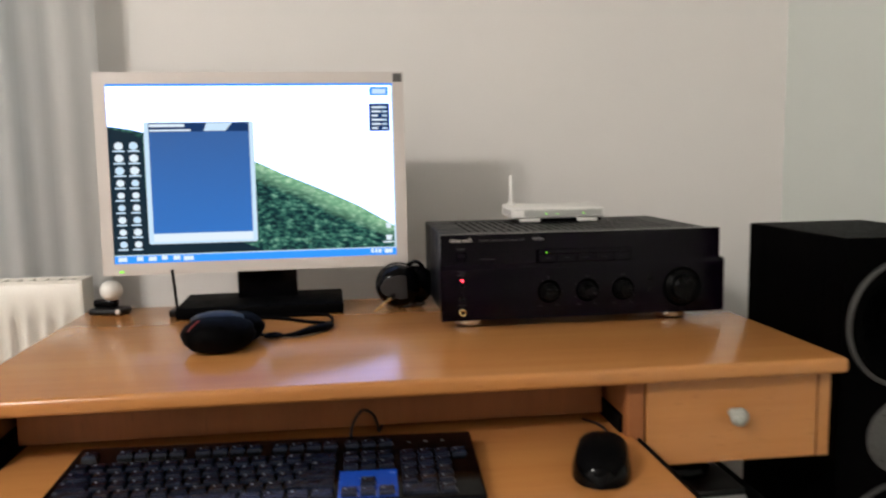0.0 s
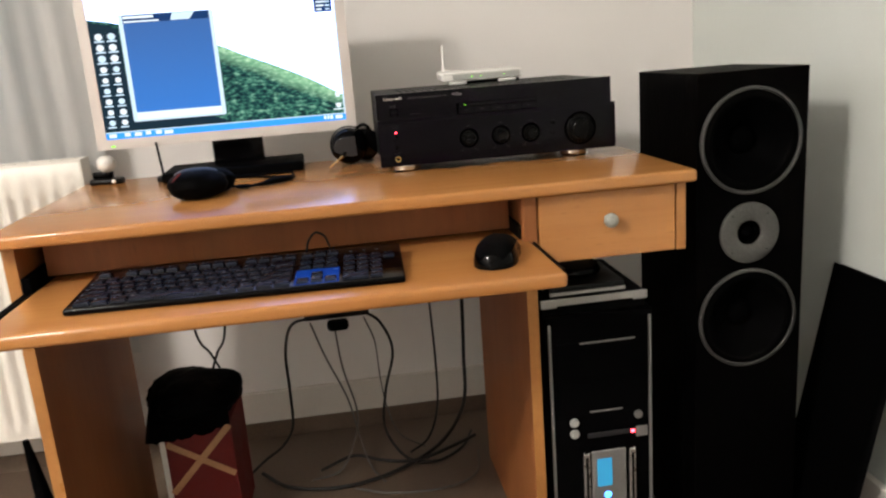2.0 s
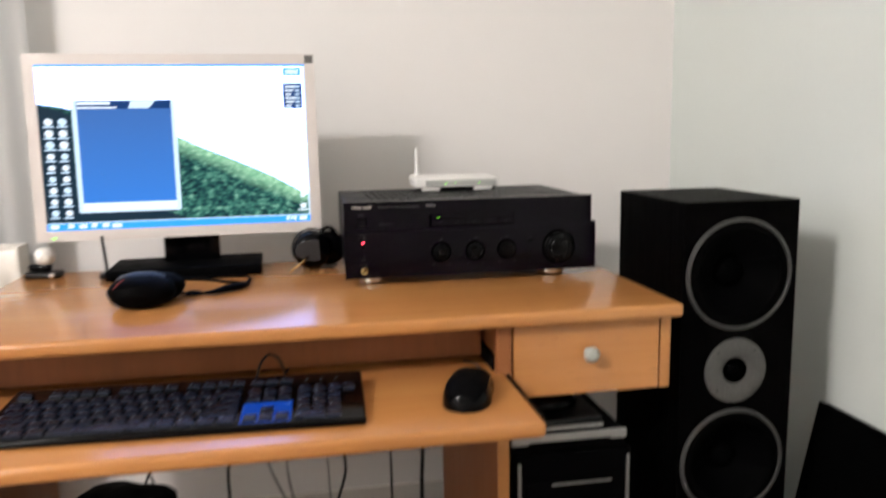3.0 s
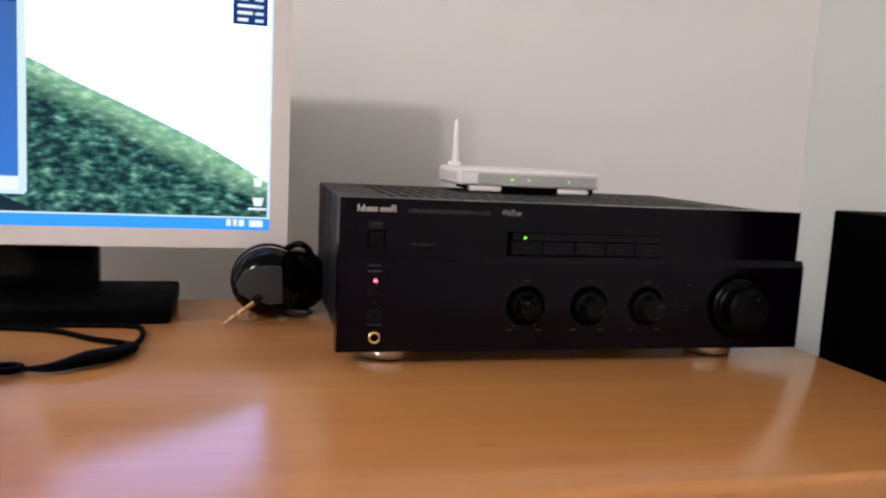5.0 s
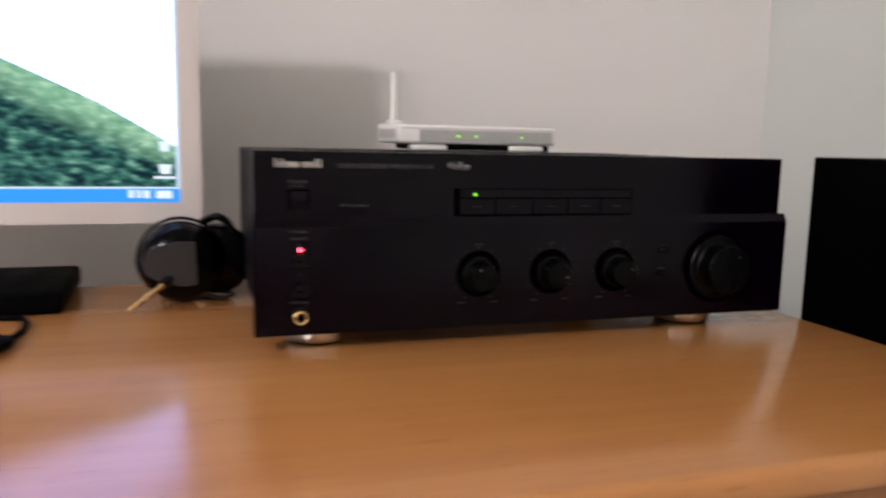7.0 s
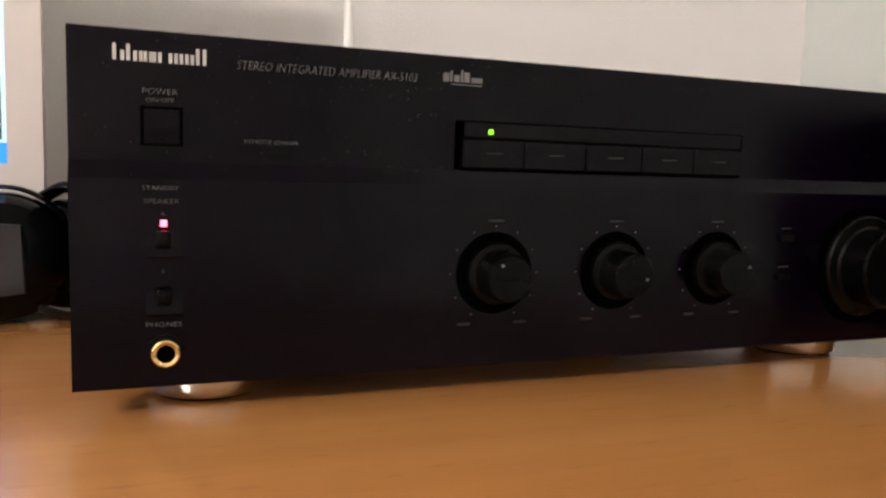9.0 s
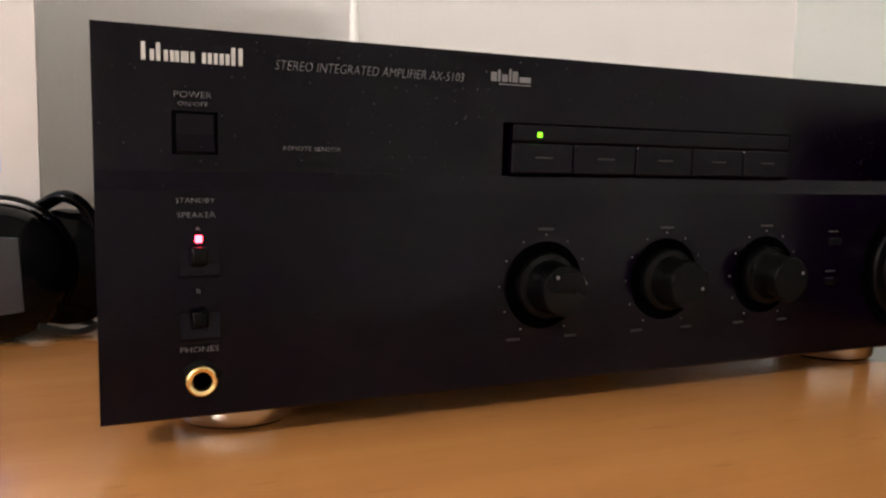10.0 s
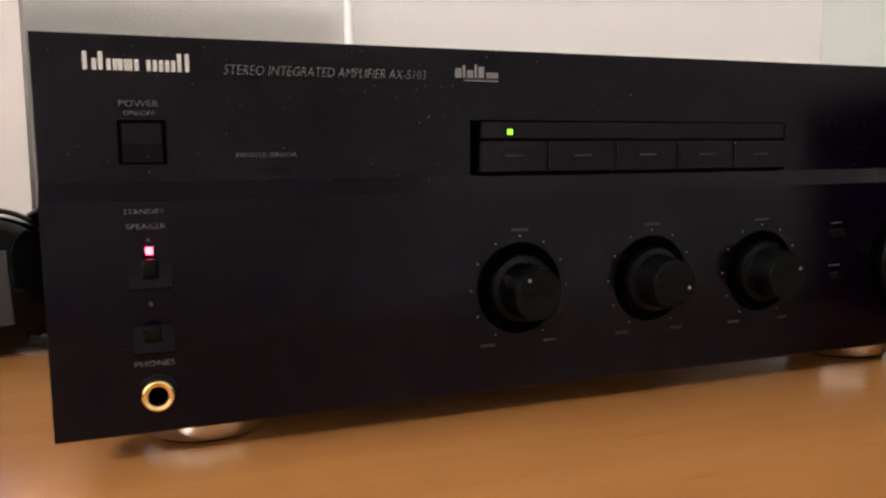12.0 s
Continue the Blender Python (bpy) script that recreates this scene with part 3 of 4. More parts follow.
    # stand
    part("neck", box(-0.042, 0.062, 0.03, 0.052, 0.006, 0.15, 0.004), BLACK_GLOSS, e)
    part("base", box(-0.136, 0.142, -0.056, 0.088, 0.0, 0.020, 0.004, 3), BLACK_MATT, e, smooth=40)
    return e


monitor()


# ---- amplifier ----
def amplifier():
    X0, X1 = 0.0985, 0.541
    w = X1 - X0
    e = thing("amplifier", "black stereo amplifier switched on, standing on the desk", "amplifier", X0, 1.02, 0.75)
    zb, zt, zs = 0.0135, 0.1455, 0.0985  # lower edge, top edge, step (local heights)

    # case
    case = part("case", box(0.006, w - 0.006, 0.0125, 0.283, 0.016, zt - 0.002, 0.0018), AMP_CASE, e)
    slot = None
    for r in range(4):
        for k in range(26):
            m = pose(0.055 + k * 0.0132, 0.075 + r * 0.05, zt - 0.0020)
            if slot is None:
                slot = part("vent_slot", box(-0.0018, 0.0018, -0.02, 0.02, -0.001, 0.00015, 0), SLOT, case, m=m).data
            else:
                place("vent_slot", slot, case, m=m)
    # front: upper panel, a chamfered step and a slightly prouder, wider lower panel
    up, lo = 0.0, -0.0035
    bx0, bx1, bz0, bz1 = 0.1475, 0.2985, 0.0985, 0.1195  # selector recess
    bm = bmesh.new()
    for b in ((0, w, 0.003, 0.012, bz1, zt), (0, bx0, 0.003, 0.012, bz0, bz1), (bx1, w, 0.003, 0.012, bz0, bz1)):
        box(b[0], b[1], b[2] - 0.003, b[3], b[4], b[5], 0, bm=bm)
    bmesh.ops.remove_doubles(bm, verts=bm.verts, dist=1e-5)
    part("upper_front_panel", bm, AMP_FACE, e)
    bm = bmesh.new()
    prof = [(up, zs), (lo, zs - 0.0065), (lo, zb + 0.001), (lo + 0.001, zb), (0.012, zb), (0.012, zs)]
    a, b = ([bm.verts.new((x, y, z)) for y, z in prof] for x in (0, w + 0.007))
    for k in range(6):
        j = (k + 1) % 6
        bm.faces.new((a[k], b[k], b[j], a[j]))
    bm.faces.new(a), bm.faces.new(b)
    part("lower_front_panel", bm, AMP_FACE, e)
    # input selector
    part("selector_recess", box(bx0, bx1, 0.0065, 0.0118, bz0 + 0.0002, bz1 - 0.0002, 0), SLOT, e)
    bar = part("selector_bar", box(bx0 + 0.004, bx1 - 0.001, -0.001, 0.006, 0.1119, 0.1190, 0.0008, 2), AMP_FACE, e)
    part("light", box(0.1625, 0.1645, -0.0016, -0.0011, 0.1140, 0.1160, 0), LED_G, bar, "lit green indicator")
    edges = (0.1510, 0.1800, 0.2110, 0.2410, 0.2700, 0.2980)
    for p, q in zip(edges, edges[1:]):
        k = part("selector_button", box(p + 0.00012, q - 0.00012, -0.0015, 0.006, 0.0992, 0.1116, 0.0010, 3), AMP_FACE, e)
        m = (p + q) / 2
        part("print_bar", sheet(rect(m - 0.004, m + 0.004, 0.1056, 0.1063), 0.0002), PRINT_DIM, k, m=pose(0, -0.0015, 0))
    # power switch
    rim = part("power_switch", box(0.0240, 0.0390, -0.0006, 0.0002, 0.1040, 0.1185, 0.0003), SLOT, e, "black square rocker power switch")
    bm = bmesh.new()
    side = [(-0.0028, 0.1046), (-0.0030, 0.1052), (-0.0012, 0.1108), (-0.0010, 0.1174), (0.0, 0.1174), (0.0, 0.1046)]
    a, b = ([bm.verts.new((x, y, h)) for y, h in side] for x in (0.0254, 0.0376))
    for k in range(6):
        j = (k + 1) % 6
        bm.faces.new((a[k], b[k], b[j], a[j]))
    bm.faces.new(a), bm.faces.new(b)
    part("rocker", bm, AMP_FACE, rim)
    # remote window
    part("remote_sensor", sheet(rect(0.0660, 0.0795, 0.1005, 0.1025), 0.0002), BLACK_GLOSS, e, m=pose(0, -0.0001, 0))
    # speaker buttons and jack
    for z in (0.0628, 0.0411):
        # a scooped plate, proud at its lower edge and flush at its upper one
        bm = bmesh.new()
        side = [(lo, z), (lo - 0.0016, z), (lo - 0.0018, z + 0.0008), (lo - 0.0009, z + 0.0045), (lo - 0.0004, z + 0.0095), (lo, z + 0.0095)]
        a, b = ([bm.verts.new((x, y, h)) for y, h in side] for x in (0.0255, 0.0385))
        for k in range(6):
            j = (k + 1) % 6
            bm.faces.new((a[k], b[k], b[j], a[j]))
        bm.faces.new(a), bm.faces.new(b)
        q = part("speaker_button", bm, AMP_FACE, e)
        part("button_top", box(0.0290, 0.0345, lo - 0.0046, lo - 0.0006, z + 0.0045, z + 0.0105, 0.0011, 3), KNOB, q, smooth=50)
    part("standby_light", box(0.0307, 0.0330, lo - 0.0012, lo, 0.0746, 0.0770, 0.0003), LED_R, e, "lit red light")
    jack = part("headphone_socket", lathe([(0.0052, 0.0), (0.0052, 0.0022), (0.0046, 0.0027), (0.0034, 0.0024), (0.0030, 0.0), (0.0030, -0.003), (0, -0.003)], 40, "y", (0.0323, lo, 0.0268)), GOLD, e, "gold-plated headphone socket", smooth=40)
    part("bore", lathe([(0.0029, 0.0004), (0.0, 0.0004)], 24, "y", (0.0323, lo, 0.0268)), SLOT, jack)
    part("socket_washer", lathe([(0.0070, 0.0), (0.0070, 0.0006), (0.0053, 0.0008), (0.0053, 0.0)], 40, "y", (0.0323, lo, 0.0268), cap=False), KNOB, e)

    # tone knobs in shallow dished wells, coloured black like the shade of deep ones
    def knob(x, z, r_well, r, length, dot, label=""):
        k = part("knob", lathe([(r, 0.0008), (r, 0.0030), (r * 0.96, 0.0040), (r * 0.80, 0.0046), (r * 0.76, 0.0056), (r * 0.75, length - 0.001), (r * 0.70, length), (0, length + 0.0003)], 56, "y", (x, lo, z)), KNOB, e, label, smooth=35)
        part("well", lathe([(r_well, 0.0), (r_well * 0.98, 0.0007), (r_well * 0.90, 0.0006), (r, 0.0003)], 56, "y", (x, lo, z), cap=False), SLOT, k)
        a = radians(dot)
        part("pointer", lathe([(0, 0.0003), (0.0008, 0.0003), (0.0008, 0)], 12, "y", (x + r * 0.5 * math.sin(a), lo - length, z + r * 0.5 * math.cos(a))), PRINT, k)
        return k

    for x, dot in ((0.1668, -35), (0.2274, 105), (0.2845, 65)):
        k = knob(x, 0.0545, 0.0180, 0.0136, 0.0168, dot, "black tone knob with a white dot")
        for i in range(11):
            a = radians(-150 + 30 * i)
            part("scale_dot", lathe([(0, 0.0003), (0.0004, 0.0003), (0.0004, 0)], 8, "y", (x + 0.0205 * math.sin(a), lo, 0.0545 + 0.0205 * math.cos(a))), PRINT, k)
        part("print_bar", sheet(rect(x - 0.0037, x + 0.0037, 0.0768, 0.0779), 0.0002), PRINT_DIM, k, m=pose(0, lo, 0))
        for s in (-1, 1):
            part("print_bar", sheet(rect(x + s * 0.0135 - 0.003, x + s * 0.0135 + 0.003, 0.0320, 0.0331), 0.0002), PRINT_DIM, k, m=pose(0, lo, 0))
    knob(0.3800, 0.0545, 0.0310, 0.0265, 0.020, 40, "large black volume knob")
    for z in (0.0480, 0.0675):
        part("small_button", box(0.3230, 0.3315, lo - 0.002, lo, z, z + 0.0035, 0.0006), KNOB, e)
        part("print_bar", sheet(rect(0.3240, 0.3306, z + 0.0062, z + 0.0071), 0.0002), PRINT_DIM, e, m=pose(0, lo, 0))
    # print
    badge = part("badge", sheet(rect(0.0150, 0.0152, 0.1345, 0.1347)), SILVER_LOGO, e, "silver maker's badge as plain bars")
    widths = (0.0046, 0.0043, 0.0034, 0.0030, 0.0056, 0.0038, 0.0038, 0.0043)
    x = 0.0150
    for i, k in enumerate(widths):
        tall = i in (0, 1, 7)
        z1 = 0.1400 if tall else 0.1378
        shapes = [rect(x, x + 0.0013, 0.1342, z1), rect(x + k - 0.0019, x + k - 0.0006, 0.1342, z1 if i == 7 else 0.1378)]
        bm = bmesh.new()
        for p in shapes:
            sheet(p, 0.0006, bm=bm)
        part("badge_bar", bm, SILVER_LOGO, badge, m=pose(0, -0.0002, 0))
        x += k
    lettering("STEREO INTEGRATED AMPLIFIER AX-5103", 0.0580, 0.1339, 0.0034, e, PRINT, -0.0002, 0.80, 0.2)
    for k, (u, v, z1) in enumerate(((0.1415, 0.1440, 0.1385), (0.1445, 0.1455, 0.1395), (0.1462, 0.1487, 0.1378), (0.1493, 0.1503, 0.1400), (0.1508, 0.1532, 0.1392), (0.1540, 0.1590, 0.1372))):
        part("emblem_bar", sheet(rect(u, v, 0.1350, z1), 0.0002), PRINT, e, m=pose(0, -0.0002, 0))
    part("emblem_bar", sheet(rect(0.1450, 0.1590, 0.1338, 0.1343), 0.0002), PRINT, e, m=pose(0, -0.0002, 0))
    lettering("POWER", 0.0309, 0.1228, 0.0022, e, PRINT, -0.0002, 1.15, 0, "CENTER")
    lettering("ON/OFF", 0.0309, 0.1200, 0.0016, e, PRINT, -0.0002, 1.2, 0, "CENTER")
    lettering("REMOTE SENSOR", 0.0715, 0.1062, 0.0016, e, PRINT, -0.0002, 1.2, 0, "CENTER")
    lettering("STANDBY", 0.0309, 0.0880, 0.0017, e, PRINT, lo - 0.0002, 1.2, 0, "CENTER")
    lettering("SPEAKER", 0.0312, 0.0830, 0.0019, e, PRINT, lo - 0.0002, 1.2, 0, "CENTER")
    lettering("A", 0.0316, 0.0785, 0.0016, e, PRINT, lo - 0.0002, 1.2, 0, "CENTER")
    lettering("B", 0.0316, 0.0572, 0.0016, e, PRINT, lo - 0.0002, 1.2, 0, "CENTER")
    lettering("PHONES", 0.0318, 0.0368, 0.0020, e, PRINT, lo - 0.0002, 1.2, 0, "CENTER")
    # feet
    for x in (0.0505, w - 0.063):
        for y in (0.041, 0.245):
            f = part("foot", lathe([(0.0226, 0.0008), (0.0248, 0.0014), (0.0254, 0.0026), (0.0254, 0.0112), (0.0234, 0.0124), (0.018, 0.0158)], 64, "z", (x, y, 0)), FOOT, e, "round champagne metal foot", smooth=35)
            # thin black disc added for the contact shade beneath the foot
            part("contact_shade", lathe([(0.0225, 0.0), (0.0226, 0.0003), (0.0226, 0.0007)], 40, "z", (x, y, 0)), SLOT, f)
    return e


amplifier()


# ---- on the amplifier ----
def router():
    e = thing("router", "small white wireless router with an upright antenna, lying on the amplifier", "router", 0.2505, 1.215, 0.8938, -2)
    w, d = 0.168, 0.112
    for x in (0.014, w - 0.050):
        part("foot", box(x, x + 0.038, 0.003, 0.02, 0.0, 0.0075, 0.003, 3), WHITE_P, e, smooth=40)
    part("under_side", box(0.020, w - 0.006, 0.006, d - 0.01, 0.0012, 0.0068, 0), BLACK_MATT, e)
    # a wedge-shaped body, low in front and higher behind, with rounded edges
    bm = box(0, w, 0, d, 0.0070, 0.0255, 0)
    for v in bm.verts:
        if v.co.z > 0.02 and v.co.y > d / 2:
            v.co.z += 0.002
    bmesh.ops.bevel(bm, geom=bm.edges[:], offset=0.0038, segments=4, profile=0.5, affect="EDGES")
    part("body", bm, WHITE_P, e, smooth=40)
    part("front_strip", box(0.022, w - 0.005, -0.0006, 0.0004, 0.0100, 0.0212, 0.0003), STRIP_GREY, e, "pale grey front strip")
    for x, k in ((0.060, 0.0036), (0.080, 0.0018), (0.128, 0.0022)):
        part("light", box(x, x + k, -0.0011, -0.0007, 0.0142, 0.0160, 0), LED_G, e, "lit green indicator")
    for k in range(9):
        part("vent_slat", box(-0.0009, 0.0004, 0.012 + k * 0.0095, 0.0165 + k * 0.0095, 0.0120, 0.0215, 0.0003), PALE_GREY, e)
    part("seam", box(0.004, w - 0.004, -0.0003, 0.0006, 0.0222, 0.0226, 0), CABLE_G, e)
    part("hinge", box(0.0065, 0.0215, 0.079, 0.097, 0.0240, 0.0310, 0.002), WHITE_P, e)
    part("antenna", lathe([(0.0045, 0.028), (0.0045, 0.034), (0.0036, 0.039), (0.0032, 0.080), (0.0024, 0.082), (0, 0.0825)], 16, "z", (0.014, 0.088, 0.0)), WHITE_P, e, smooth=40)


router()


# ---- loudspeaker and its cover ----
def holed_board(bm, x0, x1, z0, z1, cx, cz, rad, depth):
    """A board in x and z, its front at y 0, with a round hole through it."""
    if not rad:
        box(x0, x1, 0, depth, z0, z1, 0, bm=bm)
        return
    turn = sorted([2 * math.pi * k / 64 for k in range(64)] + [math.atan2(z - cz, x - cx) % (2 * math.pi) for x in (x0, x1) for z in (z0, z1)])
    rings = [[], [], []]
    for a in turn:
        c, q = math.cos(a), math.sin(a)
        reach = min([(x1 - cx) / c if c > 1e-9 else (x0 - cx) / c if c < -1e-9 else 9, (z1 - cz) / q if q > 1e-9 else (z0 - cz) / q if q < -1e-9 else 9])
        rings[0].append(bm.verts.new((cx + reach * c, 0, cz + reach * q)))
        rings[1].append(bm.verts.new((cx + rad * c, 0, cz + rad * q)))
        rings[2].append(bm.verts.new((cx + rad * c, depth, cz + rad * q)))
    for a, b in zip(rings, rings[1:]):
        for k in range(len(turn)):
            j = (k + 1) % len(turn)
            bm.faces.new((a[k], a[j], b[j], b[k]))


def loudspeaker():
    e = thing("loudspeaker", "tall black three-driver floor loudspeaker with grey driver rings, cover off", "loudspeaker", 0.712, 0.812, 0)
    part("cabinet", box(-0.0985, 0.0985, 0.0445, 0.25, 0.012, 0.897, 0.002, 2), ASH, e)
    bm = bmesh.new()
    for z0, z1, cz, rad in ((0.012, 0.3665, None, 0), (0.3665, 0.5630, 0.466, 0.088), (0.5630, 0.6795, 0.6215, 0.030), (0.6795, 0.897, 0.780, 0.088)):
        holed_board(bm, -0.0985, 0.0985, z0, z1, -0.003, cz, rad, 0.044)
    bmesh.ops.remove_doubles(bm, verts=bm.verts, dist=1e-5)
    for x in (-0.0985, 0.0985):
        q = [bm.verts.new((x, y, z)) for y, z in ((0, 0.3665), (0.0444, 0.3665), (0.0444, 0.897), (0, 0.897))]
        bm.faces.new(q)
    q = [bm.verts.new((x, y, 0.897)) for x, y in ((-0.0985, 0), (0.0985, 0), (0.0985, 0.0444), (-0.0985, 0.0444))]
    bm.faces.new(q)
    part("baffle", bm, ASH, e)
    part("plinth", box(-0.093, 0.093, 0.01, 0.24, 0.0, 0.0115, 0.001), BLACK_MATT, e)

    def driver(z):
        at = (-0.003, 0, z)
        r = 0.0910
        d = part("woofer", lathe([(r, 0.0), (r, 0.004), (r - 0.0012, 0.0050), (r - 0.0048, 0.0054), (r - 0.0060, 0.0045), (r - 0.0062, 0.0002)], 72, "y", at, cap=False), RING, e, "woofer with a grey metal ring", smooth=40)
        part("surround", lathe([(r - 0.0063, 0.002), (r - 0.013, 0.0055), (r - 0.019, 0.0055), (r - 0.023, 0.001), (r - 0.0235, 0.0005)], 72, "y", at, cap=False), RUBBER, d, smooth=60)
        part("cone", lathe([(r - 0.0237, 0.0008), (0.052, -0.014), (0.034, -0.027), (0.026, -0.034)], 72, "y", at, cap=False), CONE, d, smooth=60)
        part("dust_cap", lathe([(0.0258, -0.034), (0.021, -0.026), (0.013, -0.0215), (0, -0.020)], 48, "y", at), CONE, d, smooth=60)

    driver(0.780)
    driver(0.466)
    t = part("tweeter", lathe([(0.0535, 0.0), (0.0535, 0.0035), (0.052, 0.0045), (0.030, 0.0042), (0.0225, 0.001), (0.0215, 0.0005)], 64, "y", (-0.003, 0, 0.6215), cap=False), TWEET, e, "tweeter with a round grey face plate", smooth=40)
    part("throat", lathe([(0.0214, 0.0006), (0.019, -0.006), (0.015, -0.012), (0, -0.013)], 40, "y", (-0.003, 0, 0.6215), cap=False), SLOT, t, smooth=60)
    part("dome", lathe([(0.011, -0.0125), (0.0095, -0.008), (0.006, -0.005), (0, -0.004)], 32, "y", (-0.003, 0, 0.6215)), CONE, t, smooth=60)
    for k in range(4):
        a = radians(45 + 90 * k)
        part("bolt", lathe([(0, 0.0050), (0.0014, 0.0049), (0.0017, 0.0044)], 10, "y", (-0.003 + 0.045 * math.cos(a), 0, 0.6215 + 0.045 * math.sin(a))), BLACK, t)
    return e


loudspeaker()

cover = thing("loudspeaker_cover", "black cloth loudspeaker cover leaning against the wall", "speaker cover", 0.832, 0.795, 0.0)
cover.matrix_world = pose(0.826, 0.80, 0.0, 0, 11.7, 0)
part("frame", box(0.0, 0.016, -0.095, 0.095, 0.0, 0.53, 0.003), BLACK_MATT, cover)
part("cloth", box(-0.0045, -0.0005, -0.097, 0.097, 0.0, 0.532, 0.0018), CLOTH, cover)

# ---- on the tray ----
def keyboard():
    e = thing("keyboard", "flat black computer keyboard with white key print on the tray", "keyboard", -0.1345, 0.7125, 0.6555, -2.2)
    e.matrix_world = pose(-0.1345, 0.632, 0.6555, 4.0, 0, -2.2)
    w, d = 0.232, 0.163
    part("base", box(-w, w, 0, d, 0.0, 0.0095, 0.0035, 3), BLACK_GLOSS, e, smooth=40)
    for x in (-0.2, 0.18):
        part("rear_foot", box(x, x + 0.02, d - 0.02, d - 0.008, -0.0102, 0.001, 0.001), BLACK, e)
    # blue-coloured plate stands in for the monitor's reflection on the keyboard
    part("screen_reflection", box(-w + 0.009 + 15.2 * 0.0197, -w + 0.009 + 18.4 * 0.0197, 0.008, 0.0685, 0.0092, 0.0100, 0.0003), BLUE_REFLECTION, e, "blue reflection of the screen round the arrow keys, as a coloured plate")
    u = 0.0197
    made = {}

    def key(x, y, kw, kd):
        k = (round(kw, 4), round(kd, 4))
        if k not in made:
            b = bmesh.new()
            lo = [b.verts.new((sx * kw / 2, sy * kd / 2, 0)) for sx, sy in ((-1, -1), (1, -1), (1, 1), (-1, 1))]
            hi = [b.verts.new((sx * (kw / 2 - 0.0013), sy * (kd / 2 - 0.0013), 0.0038)) for sx, sy in ((-1, -1), (1, -1), (1, 1), (-1, 1))]
            b.faces.new(hi)
            for i in range(4):
                j = (i + 1) % 4
                b.faces.new((lo[i], lo[j], hi[j], hi[i]))
            q = [b.verts.new((-kw / 2 + 0.0035 + sx, kd / 2 - 0.0065 + sy, 0.00395)) for sx, sy in ((0, 0), (0.0026, 0), (0.0026, 0.0026), (0, 0.0026))]
            f = b.faces.new(q)
            f.material_index = 1
            me = bpy.data.meshes.new("key")
            b.to_mesh(me)
            b.free()
            me.materials.append(KEY), me.materials.append(LEGEND)
            made[k] = me
        place("key", made[k], e, m=pose(x, y, 0.0093))

    def row(x, y, sizes, kd=0.0182):
        for s in sizes:
            if s > 0:
                key(x + s * u / 2, y, s * u - 0.0025, kd)
            x += abs(s) * u
    x0, xn, xp = -w + 0.009, -w + 0.009 + 15.3 * u, -w + 0.009 + 18.6 * u
    row(x0, 0.0185, (1.25, 1.25, 1.25, 6.25, 1.25, 1.25, 1.25, 1.25))
    row(x0, 0.0395, (2.25, *[1] * 10, 2.75))
    row(x0, 0.0605, (1.75, *[1] * 11, 2.25))
    row(x0, 0.0815, (1.5, *[1] * 12, 1.5))
    row(x0, 0.1025, (*[1] * 13, 2))
    row(x0, 0.136, (1, -1, 1, 1, 1, 1, -0.5, 1, 1, 1, 1, -0.5, 1, 1, 1, 1), 0.0145)
    row(xn, 0.0185, (1, 1, 1)), row(xn, 0.0395, (-1, 1)), row(xn, 0.0815, (1, 1, 1)), row(xn, 0.1025, (1, 1, 1)), row(xn, 0.136, (1, 1, 1), 0.0145)
    row(xp, 0.0185, (2, 1)), row(xp, 0.0395, (1, 1, 1)), row(xp, 0.0605, (1, 1, 1)), row(xp, 0.0815, (1, 1, 1)), row(xp, 0.1025, (1, 1, 1, 1))
    for k in range(3):
        part("light", box(xp + 0.01 + k * 0.02, xp + 0.014 + k * 0.02, 0.136, 0.138, 0.0094, 0.0099, 0), PRINT, e)
    part("lead", tube([(0.085, d - 0.002, 0.006), (0.089, d + 0.016, 0.020), (0.100, d + 0.030, 0.029), (0.112, d + 0.040, 0.020), (0.117, d + 0.046, 0.006), (0.120, d + 0.060, -0.0125), (0.124, d + 0.085, -0.0145)], 0.0018), CABLE, e, "thin black lead")


keyboard()


